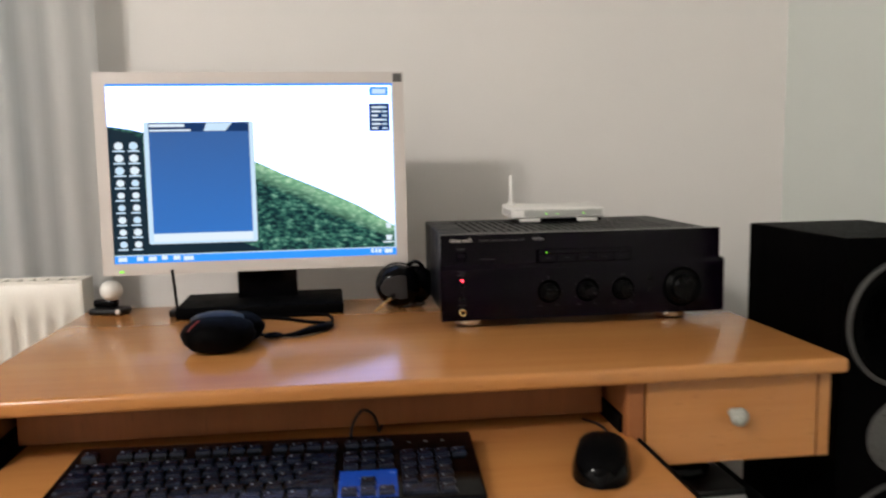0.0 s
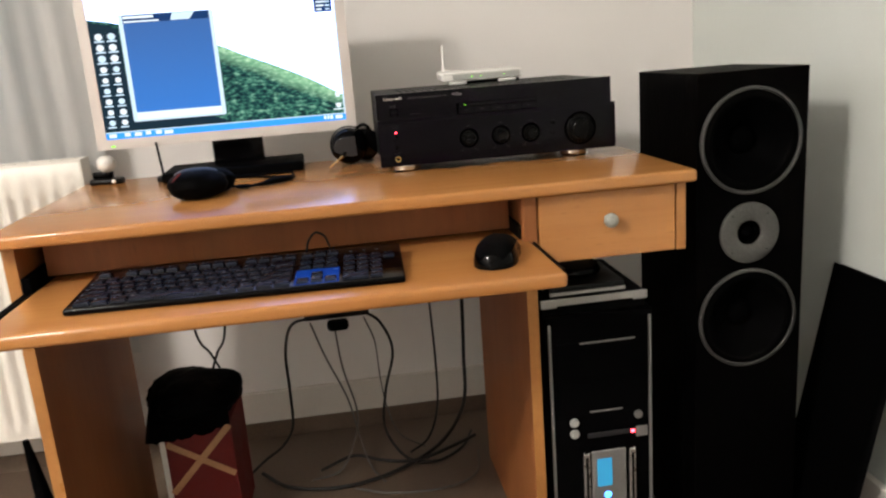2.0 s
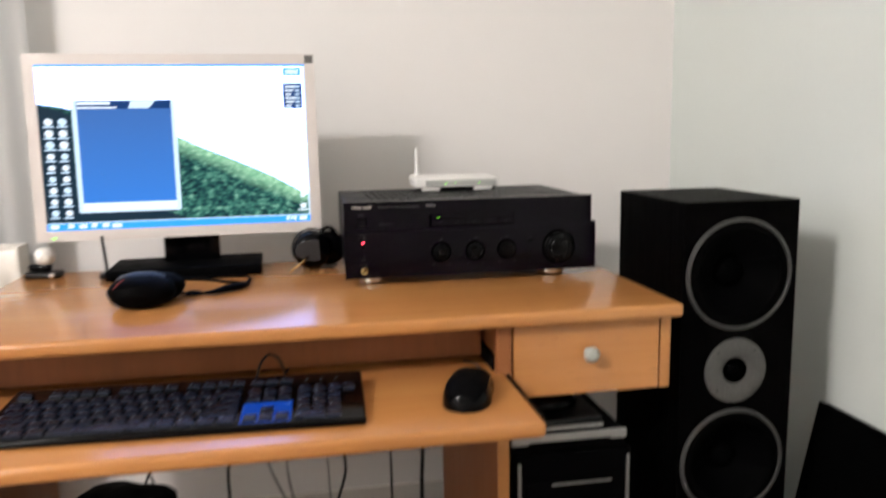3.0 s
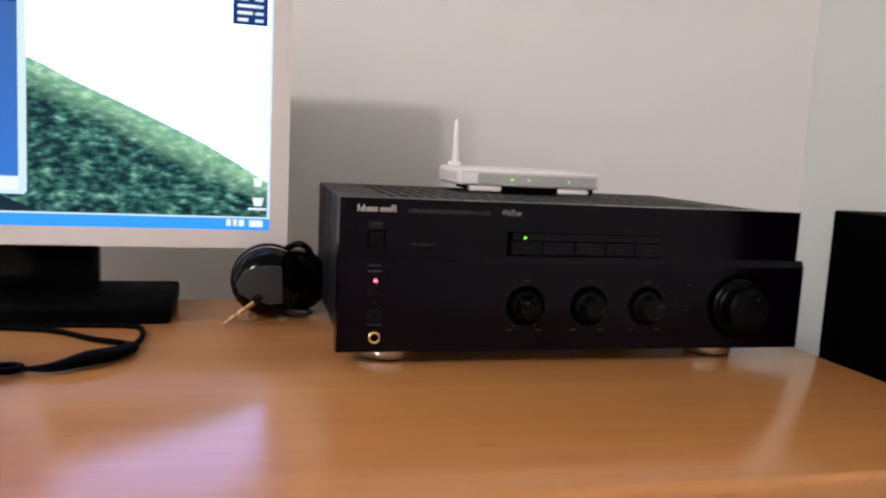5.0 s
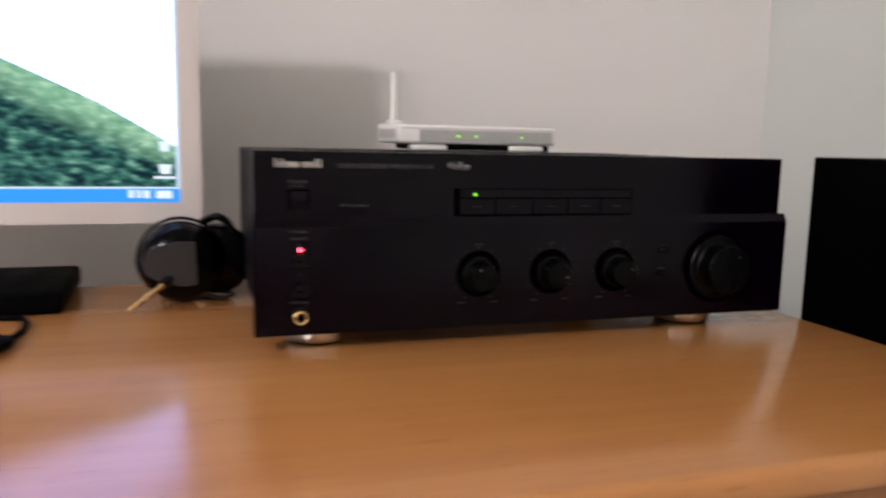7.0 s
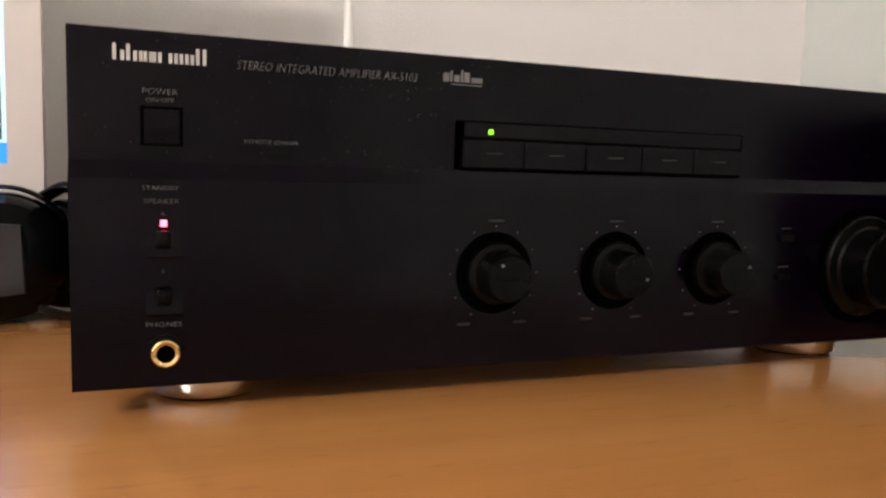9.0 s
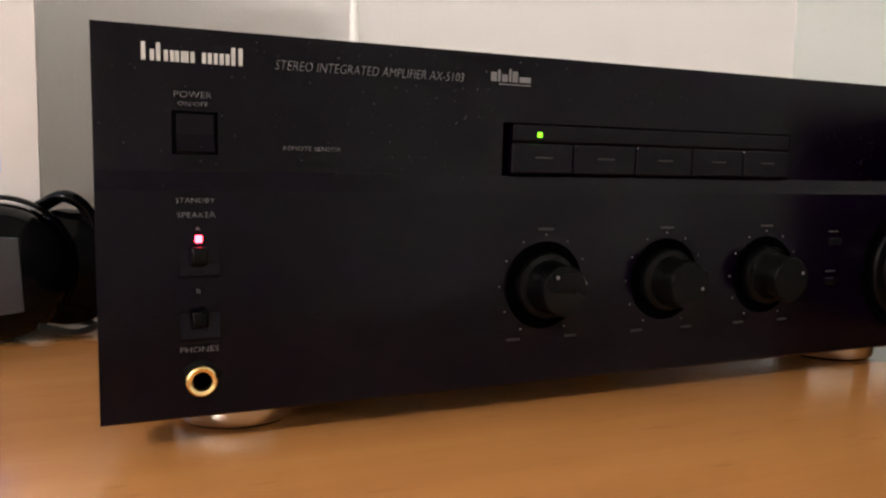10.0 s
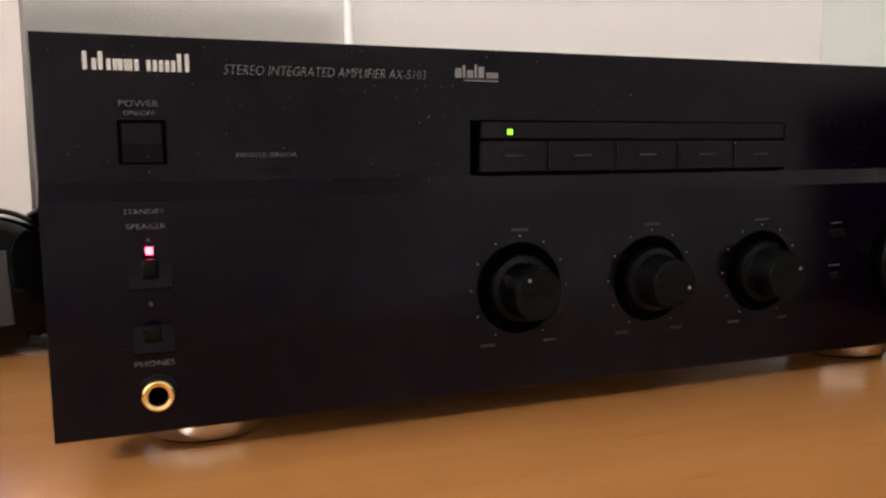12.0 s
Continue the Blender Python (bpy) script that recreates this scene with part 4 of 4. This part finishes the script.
def mouse():
    e = thing("mouse", "black computer mouse with glossy sides on the keyboard tray", "mouse", 0.244, 0.698, 0.6553, -20)
    L, Wd, Ht = 0.066, 0.035, 0.041

    def shell(v0, v1, k0, k1, grow):
        """A strip of the mouse's rounded hull, from v0 to v1 along it and from k0 to k1 twentieths across."""
        bm = bmesh.new()
        rows = []
        for i in range(29):
            v = v0 + (v1 - v0) * i / 28
            rim = (1 - min(abs(v), 0.9999) ** 2.6) ** 0.45
            waist = 1 - 0.10 * math.exp(-((v - 0.1) / 0.4) ** 2)
            rows.append([])
            for j in range(21):
                a = math.pi * (k0 + (k1 - k0) * j / 20) / 20
                x = math.copysign(abs(math.cos(a)) ** 0.8, math.cos(a)) * Wd * rim * waist
                z = math.sin(a) ** 0.85 * Ht * rim ** 0.8 * (0.90 - 0.16 * v - 0.18 * v * v)
                rows[-1].append(bm.verts.new((x * grow, v * L * grow, z * grow)))
        for a, b in zip(rows, rows[1:]):
            for k in range(20):
                bm.faces.new((a[k], a[k + 1], b[k + 1], b[k]))
            if k1 - k0 == 20:
                bm.faces.new((a[0], b[0], b[20], a[20]))
        bmesh.ops.remove_doubles(bm, verts=bm.verts, dist=1e-5)
        return bm
    part("body", shell(-1, 1, 0, 20, 1.0), BLACK_GLOSS, e, smooth=70)
    part("palm_rest", shell(-0.9, 0.18, 4, 16, 1.015), BLACK_MATT, e, smooth=70)
    for k0, k1 in ((4, 9.6), (10.4, 16)):
        part("button", shell(0.2, 0.93, k0, k1, 1.015), BLACK_MATT, e, smooth=70)
    part("wheel", lathe([(0, -0.003), (0.008, -0.003), (0.0095, -0.001), (0.0095, 0.001), (0.008, 0.003), (0, 0.003)], 24, "x", (0, 0.036, 0.0195)), RUBBER, e, smooth=50)
    part("lead", tube([(0, 0.06, 0.006), (0.004, 0.085, 0.005), (0.0, 0.115, 0.004), (-0.012, 0.140, 0.0025), (-0.030, 0.155, 0.002)], 0.0017), CABLE, e)


mouse()


# ---- on the desktop ----
def gaming_headset():
    e = thing("headset", "black padded headset with a red stripe lying on the desktop", "headset", -0.222, 0.958, 0.75)

    def cushion(cx, cy, cz, rx, ry, rz, seed, bm=None):
        bm = bm or bmesh.new()
        rows = []
        for i in range(17):
            th = math.pi * i / 16
            rows.append([])
            for k in range(28 if 0 < i < 16 else 1):
                a = 2 * math.pi * k / 28
                n = 1 + 0.10 * noise.noise((math.cos(a) * 2, math.sin(a) * 2, th * 2 + seed)) + 0.03 * noise.noise((math.cos(a) * 6, math.sin(a) * 6, th * 5 + seed))
                s = math.sin(th) ** 0.7
                rows[-1].append(bm.verts.new((cx + rx * s * math.cos(a) * n, cy + ry * s * math.sin(a) * n, cz - rz * math.cos(th))))
        for a, b in zip(rows, rows[1:]):
            for k in range(28):
                q = list(dict.fromkeys([a[k % len(a)], a[(k + 1) % len(a)], b[(k + 1) % len(b)], b[k % len(b)]]))
                if len(q) > 2:
                    bm.faces.new(q)
        return bm
    part("ear_cushion", cushion(0, 0, 0.0235, 0.051, 0.048, 0.0235, 1), FOAM, e, smooth=70)
    cup = part("ear_cup", cushion(-0.004, 0.028, 0.030, 0.042, 0.036, 0.019, 5), BLACK, e, smooth=70)
    part("stripe", tube([(-0.036, -0.030, 0.033), (-0.030, -0.027, 0.0405), (-0.022, -0.019, 0.0468)], 0.0022, flat=0.5), RED, cup, "thin red stripe")
    part("ear_cushion", cushion(0.018, 0.045, 0.022, 0.04, 0.035, 0.022, 8), FOAM, e, smooth=70)
    band = part("headband", tube([(0.030, 0.066, 0.012), (0.044, 0.066, 0.007), (0.056, 0.060, 0.005)], 0.005, 10, 8, 0.7, radii=(0.008, 0.005, 0.003)), FOAM, e, smooth=70)
    # a buckle ring, the padded stretch behind it and two thin cords that run back to the cups
    part("buckle", tube([(0.068 + 0.0105 * math.cos(a), 0.0595 + 0.0085 * math.sin(a), 0.0045) for a in [2 * math.pi * k / 12 for k in range(13)]], 0.0036, 8, 4, 0.8), BLACK_MATT, band, smooth=70)
    part("strap", tube([(0.077, 0.0585, 0.004), (0.086, 0.057, 0.0045), (0.103, 0.056, 0.006), (0.124, 0.074, 0.0075), (0.140, 0.089, 0.007), (0.150, 0.116, 0.005), (0.146, 0.134, 0.004)], 0.006, 10, 8, 0.62, radii=(0.0042, 0.0034, 0.0062, 0.0098, 0.0095, 0.0070, 0.0045)), FOAM, band, smooth=70)
    part("cord", tube([(0.147, 0.130, 0.0035), (0.139, 0.141, 0.0032), (0.113, 0.156, 0.003), (0.080, 0.184, 0.003), (0.046, 0.200, 0.003), (0.010, 0.198, 0.004), (-0.006, 0.15, 0.010), (0.006, 0.085, 0.016)], 0.0028, 8, 8), FOAM, band, smooth=70)
    part("cord", tube([(0.149, 0.124, 0.0035), (0.1525, 0.145, 0.0032), (0.153, 0.168, 0.003), (0.148, 0.196, 0.003), (0.136, 0.2085, 0.003), (0.089, 0.213, 0.003), (0.040, 0.211, 0.003), (0.014, 0.203, 0.004)], 0.0026, 8, 8), FOAM, band, smooth=70)


gaming_headset()


def headphones():
    e = thing("headphones", "glossy black headphones lying beside the amplifier with a gold plug", "headphones", 0.046, 1.215, 0.75)
    shell = part("ear_cup", lathe([(0, 0.030), (0.020, 0.029), (0.031, 0.024), (0.036, 0.014), (0.0375, 0.0), (0.036, -0.012), (0.030, -0.020), (0, -0.022)], 48, "y", (0, 0.012, 0.0378)), BLACK_GLOSS, e, smooth=50)
    # a flat satin plate on the cup's outer face, turned a little to the side
    bm = bmesh.new()
    plan = [(-0.030, -0.008), (-0.033, 0.002), (-0.024, 0.016), (-0.002, 0.021), (0.013, 0.020), (0.0145, -0.019), (0.002, -0.020), (-0.016, -0.016)]
    a, b = ([bm.verts.new((x, y - 0.0125 + 0.12 * x, 0.0385 + z)) for x, z in plan] for y in (-0.0075, -0.0045))
    for k in range(8):
        j = (k + 1) % 8
        bm.faces.new((a[k], a[j], b[j], b[k]))
    bm.faces.new(a), bm.faces.new(b)
    bmesh.ops.bevel(bm, geom=bm.edges[:], offset=0.0006, segments=2, profile=0.5, affect="EDGES")
    part("cap", bm, CAP, shell, "flat dark grey satin plate")
    part("rim", lathe([(0.0372, 0.006), (0.0395, 0.004), (0.0395, -0.002), (0.0372, -0.004)], 48, "y", (0, 0.012, 0.0398), cap=False), BLACK_GLOSS, shell, smooth=50)
    second = part("ear_cup", lathe([(0, 0.026), (0.022, 0.025), (0.031, 0.020), (0.034, 0.010), (0.033, -0.008), (0.026, -0.016), (0, -0.018)], 40, "y", (0.033, 0.036, 0.0365)), BLACK_GLOSS, e, smooth=50)
    part("headband", tube([(0.020, 0.03, 0.072), (0.034, 0.02, 0.078), (0.046, 0.02, 0.066), (0.050, 0.02, 0.035), (0.046, 0.02, 0.010)], 0.006, 10, 8, 0.6), BLACK_GLOSS, e, smooth=60)
    part("lead", tube([(0.020, -0.010, 0.010), (0.036, -0.004, 0.004), (0.047, 0.006, 0.005), (0.04, 0.03, 0.003), (0.01, 0.05, 0.0025), (-0.02, 0.045, 0.003)], 0.0019), CABLE, e)
    plug = part("plug_sleeve", tube([(-0.0155, -0.024, 0.0215), (-0.010, -0.018, 0.026), (-0.004, -0.012, 0.030)], 0.0048, 12), BLACK, e)
    part("plug_pin", tube([(-0.044, -0.040, 0.0022), (-0.030, -0.0325, 0.0115), (-0.0155, -0.0245, 0.0210)], 0.0024, 12, radii=(0.0016, 0.0022, 0.0021, 0.0024, 0.0024, 0.003)), GOLD, plug, "gold-plated plug pin", smooth=40)


headphones()


def webcam():
    e = thing("webcam", "small white ball-shaped webcam on a black foot at the desk's edge", "webcam", -0.455, 1.262, 0.75, -10)
    part("foot", box(-0.032, 0.030, -0.018, 0.022, 0, 0.012, 0.005, 3), BLACK, e, smooth=40)
    part("clip", box(-0.028, 0.012, -0.006, 0.012, 0.0122, 0.026, 0.004, 3), BLACK_GLOSS, e, smooth=40)
    part("head", lathe([(0, -0.018), (0.010, -0.016), (0.0175, -0.008), (0.019, 0.0), (0.0165, 0.009), (0.010, 0.015), (0, 0.0172)], 32, "z", (0.004, 0, 0.042)), WHITE_P, e, smooth=60)
    part("button", lathe([(0, 0.003), (0.004, 0.0025), (0.005, 0)], 16, "y", (0.022, -0.018, 0.007)), CHROME, e)


webcam()

stick = thing("aerial", "thin black aerial standing on its small foot beside the monitor", "aerial", -0.333, 1.222, 0.75)
part("foot", box(-0.012, 0.012, -0.015, 0.015, 0.0, 0.012, 0.003), BLACK, stick)
part("rod", tube([(0, 0, 0.011), (-0.002, 0, 0.04), (-0.005, 0.0, 0.080)], 0.0026), BLACK, stick)


# ---- beside the desk's right leg: computer and boxes ----
def computer():
    e = thing("computer", "black tower computer with silver trim and a lit blue display", "computer", 0.342, 0.818, 0)
    w, h = 0.194, 0.505
    part("case", box(0.0, w, 0.012, 0.42, 0.012, h, 0.002), BLACK_MATT, e)
    front = part("front_panel", box(0.0, w, 0.0, 0.0115, 0.012, h, 0.003), BLACK_MATT, e)
    for x in (0.004, w - 0.009):
        part("trim", box(x, x + 0.005, -0.004, 0.0, 0.02, h - 0.012, 0.001), GREY_METAL, front, "vertical silver trim")
    for z0, z1, a, b, zh in ((0.385, 0.456, 0.06, 0.16, 0.452), (0.315, 0.383, 0.075, 0.135, 0.3205)):
        d = part("drive_bay", box(0.018, w - 0.018, -0.002, 0.0, z0, z1, 0.001), BLACK_MATT, front)
        part("handle", box(a, b, -0.0042, -0.0022, zh, zh + 0.0032, 0.0005), GREY_METAL, d)
    for z in (0.304, 0.282):
        part("button", lathe([(0, 0.006), (0.007, 0.0055), (0.0085, 0.003), (0.0085, 0)], 24, "y", (0.046, 0, z)), STRIP_GREY, front, "round silver button", smooth=40)
    part("socket_strip", box(0.07, 0.16, -0.002, 0.0, 0.270, 0.279, 0.0008), CAP, front)
    part("light", box(0.151, 0.157, -0.0032, -0.0022, 0.2715, 0.2770, 0), LED_R, front, "lit red light")
    part("socket_block", box(0.160, 0.182, -0.0035, -0.0005, 0.262, 0.282, 0.001), GREY_METAL, front)
    part("button", lathe([(0, 0.005), (0.007, 0.0045), (0.008, 0.002), (0.008, 0)], 24, "y", (0.165, 0, 0.305)), GREY_METAL, front, smooth=40)
    lcd = part("display", box(0.075, 0.140, -0.004, 0.0, 0.125, 0.243, 0.002), GREY_METAL, front, "silver control display")
    part("screen", box(0.085, 0.113, -0.0048, -0.0042, 0.172, 0.228, 0), LCD, lcd, "lit blue screen")
    part("light", lathe([(0, 0.0062), (0.006, 0.0058), (0.007, 0.0042)], 20, "y", (0.104, 0, 0.153)), LED_B, lcd, "lit blue button")
    for x in (0.060, 0.146):
        part("grip", box(x, x + 0.012, -0.006, 0.0, 0.06, 0.242, 0.002), CHROME, front)
        part("grip_slot", box(x + 0.004, x + 0.008, -0.0066, -0.0062, 0.07, 0.234, 0), SLOT, front)
    for x in (0.01, w - 0.04):
        for y in (0.03, 0.36):
            part("foot", box(x, x + 0.03, y, y + 0.03, 0, 0.0118, 0.002), RUBBER, e)


computer()
dvd = thing("disc_player", "flat disc player with a silver front lying on the tower computer", "disc player", 0.332, 0.815, 0.5052)
part("body", box(0.004, 0.190, 0.0, 0.22, 0.004, 0.034, 0.003), BLACK_MATT, dvd)
part("front", box(0.002, 0.192, -0.006, -0.0005, 0.020, 0.036, 0.002), GREY_METAL, dvd, "pale silver front strip")
part("tray_slot", box(0.03, 0.165, -0.0068, -0.0062, 0.021, 0.024, 0), SLOT, dvd)
for x in (0.02, 0.16):
    part("foot", box(x, x + 0.02, 0.01, 0.03, 0, 0.0045, 0.001), RUBBER, dvd)
sw = thing("network_switch", "small dark box with a silver edge on the disc player", "network switch", 0.352, 0.815, 0.5394)
part("body", box(0.0, 0.135, 0.004, 0.14, 0.0, 0.020, 0.003), BLACK, sw)
part("front", box(0.0, 0.135, 0.0, 0.0038, 0.005, 0.011, 0.001), GREY_METAL, sw)
disc = thing("drive_case", "black oval portable drive case lying on top", "drive case", 0.42, 0.895, 0.5596)
part("shell", lathe([(0.040, 0.0), (0.046, 0.004), (0.047, 0.010), (0.042, 0.018), (0, 0.021)], 40, "z"), BLACK_GLOSS, disc, smooth=50)


# ---- under the desk ----
def red_box():
    e = thing("cardboard_box", "red cardboard box tied crosswise with tan tape, on the floor", "box", -0.335, 1.13, 0.0, -2)
    part("carton", box(-0.074, 0.074, 0, 0.16, 0, 0.250, 0.003), RED, e)
    for s in (-1, 1):
        far = 0.098 if s > 0 else 0.078
        bm = box(-far, far, -0.0025, -0.0005, -0.0068, 0.0068, 0.0005)
        bmesh.ops.rotate(bm, verts=bm.verts, cent=(0, 0, 0), matrix=Matrix.Rotation(radians(-47 if s > 0 else 32), 3, "Y"))
        for v in bm.verts:
            v.co.z += 0.172
            v.co.x += 0.005
            v.co.y -= 0.0015 if s > 0 else 0.0
        part("tape", bm, TAN, e)
    part("side_strip", box(-0.075, -0.064, -0.0025, -0.0005, 0.0, 0.246, 0.0005), WHITE_P, e)


red_box()


def soft_bag():
    bm = bmesh.new()
    bmesh.ops.create_icosphere(bm, subdivisions=5, radius=1)
    for v in bm.verts:
        p = v.co.copy()
        n = 1 + 0.16 * noise.noise(p * 1.6 + Vector((3, 0, 1))) + 0.06 * noise.noise(p * 4.5) + 0.02 * noise.noise(p * 12)
        z = p.z * (0.052 if p.z > 0 else 0.043)
        v.co = Vector((p.x * 0.101 * n, p.y * 0.10 * n, max(z * n, -0.038 - 0.004 * p.x)))
    e = thing("bag", "soft black nylon bag slumped on the red box", "bag", -0.338, 1.195, 0.2505)
    part("pouch", bm, BAG, e, m=pose(0, 0, 0.0385), smooth=80)
    flap = bmesh.new()
    rows = []
    for i in range(13):
        rows.append([])
        for k in range(21):
            u, v = -1 + k / 10, i / 12
            sag = 0.008 * noise.noise((u * 3, v * 3, 4)) + 0.004 * noise.noise((u * 8, v * 8, 2))
            rows[-1].append(flap.verts.new((u * (0.074 + 0.012 * v) - 0.004 * v, -0.055 - 0.062 * v ** 0.6 + 0.02 * u * u + sag, 0.070 - 0.074 * v ** 1.5 + 0.010 * u * v + sag)))
    for a, b in zip(rows, rows[1:]):
        for k in range(20):
            flap.faces.new((a[k], a[k + 1], b[k + 1], b[k]))
    bmesh.ops.solidify(flap, geom=flap.faces[:], thickness=0.004)
    part("flap", flap, BAG, e, "sagging front flap", smooth=80)


soft_bag()

# cables
block = thing("power_adapter", "black plug-in power adapter hanging by cables under the desk", "power adapter", -0.022, 1.30, 0.36)
part("body", box(-0.024, 0.026, -0.016, 0.016, 0.002, 0.026, 0.010, 4), BLACK_MATT, block, smooth=60)
part("strip", box(-0.075, 0.075, 0.022, 0.048, 0.022, 0.05, 0.004, 3), BLACK, block, smooth=40)
part("hanger", tube([(0.0, 0.034, 0.05), (0.0, 0.036, 0.15), (0.0, 0.03, 0.258)], 0.003), CABLE, block)


def cable(label, pts, r, material=CABLE):
    tagged(part("cable", tube(pts, r * 0.78, 8, 10), material, smooth=70), label, "cable", "cables under the desk")


LOOSE = "loose black cable hanging under the desk to the floor"
cable(LOOSE, [(-0.06, 1.33, 0.385), (-0.125, 1.33, 0.378), (-0.150, 1.34, 0.31), (-0.154, 1.36, 0.20), (-0.160, 1.38, 0.10), (-0.190, 1.39, 0.045), (-0.235, 1.38, 0.018), (-0.265, 1.34, 0.010), (-0.29, 1.30, 0.008)], 0.0045)
cable(LOOSE, [(0.03, 1.33, 0.395), (0.075, 1.33, 0.36), (0.10, 1.34, 0.28), (0.075, 1.36, 0.17), (0.065, 1.36, 0.07), (0.11, 1.31, 0.010), (0.18, 1.28, 0.008), (0.25, 1.33, 0.009), (0.285, 1.40, 0.012)], 0.0045)
cable(LOOSE, [(-0.085, 1.33, 0.375), (-0.06, 1.35, 0.28), (-0.02, 1.37, 0.16), (0.0, 1.36, 0.06), (0.02, 1.30, 0.008), (0.05, 1.22, 0.006)], 0.0032, CABLE_G)
cable(LOOSE, [(-0.03, 1.32, 0.362), (-0.022, 1.34, 0.25), (0.0, 1.36, 0.13), (-0.01, 1.36, 0.06), (-0.05, 1.30, 0.008), (-0.12, 1.27, 0.006)], 0.0032, CABLE_G)
cable(LOOSE, [(0.04, 1.33, 0.375), (0.06, 1.36, 0.30), (0.065, 1.37, 0.20), (0.075, 1.37, 0.12), (0.10, 1.36, 0.05), (0.16, 1.36, 0.007)], 0.0024, CABLE_G)
cable(LOOSE, [(0.195, 1.36, 0.60), (0.20, 1.37, 0.40), (0.205, 1.38, 0.22), (0.20, 1.38, 0.10), (0.17, 1.36, 0.03), (0.12, 1.34, 0.006)], 0.0038)
cable(LOOSE, [(0.285, 1.38, 0.60), (0.285, 1.40, 0.40), (0.282, 1.42, 0.22), (0.272, 1.42, 0.08), (0.20, 1.36, 0.012), (0.08, 1.26, 0.008), (-0.05, 1.22, 0.008), (-0.17, 1.25, 0.008), (-0.24, 1.33, 0.009)], 0.006)
cable(LOOSE, [(0.288, 1.36, 0.02), (0.22, 1.32, 0.018), (0.13, 1.275, 0.020), (0.05, 1.30, 0.018), (-0.02, 1.34, 0.018), (-0.10, 1.30, 0.012)], 0.0055)
cable(LOOSE, [(0.285, 1.30, 0.010), (0.26, 1.20, 0.006), (0.18, 1.16, 0.005), (0.06, 1.17, 0.005), (-0.02, 1.21, 0.005)], 0.0035, CABLE_G)
cable(LOOSE, [(-0.35, 1.30, 0.62), (-0.338, 1.30, 0.40), (-0.31, 1.29, 0.345), (-0.285, 1.26, 0.305), (-0.275, 1.24, 0.26)], 0.0035)
cable(LOOSE, [(-0.262, 1.30, 0.62), (-0.272, 1.30, 0.40), (-0.295, 1.29, 0.345), (-0.305, 1.26, 0.315), (-0.31, 1.24, 0.27)], 0.0035)

stand = thing("stand", "low black stand with two slanting legs on the floor", "stand", -0.570, 1.05, 0.0)
for x, lean, tall in ((-0.034, -0.026, 0.30), (0.010, 0.034, 0.345)):
    part("leg", tube([(x, 0, 0.004), (x + lean * 0.45, 0, tall * 0.45), (x + lean, 0, tall)], 0.02, 12, 6, 1.0, radii=(0.028, 0.019, 0.006)), BLACK_MATT, stand, smooth=60)
part("base", box(-0.06, 0.05, -0.05, 0.05, 0.0, 0.008, 0.002), BLACK_MATT, stand)

poly = bmesh.new()
bmesh.ops.create_icosphere(poly, subdivisions=4, radius=1)
for v in poly.verts:
    n = 1 + 0.3 * noise.noise(v.co * 3) + 0.2 * noise.noise(v.co * 8)
    v.co = Vector((v.co.x * 0.03 * n, v.co.y * 0.05 * n, max(v.co.z * 0.075 * n, -0.06)))
tagged(part("plastic_bag", poly, POLY, m=pose(0.918, 0.655, 0.0605)), "crumpled pale plastic bag on the floor by the wall", "plastic bag")
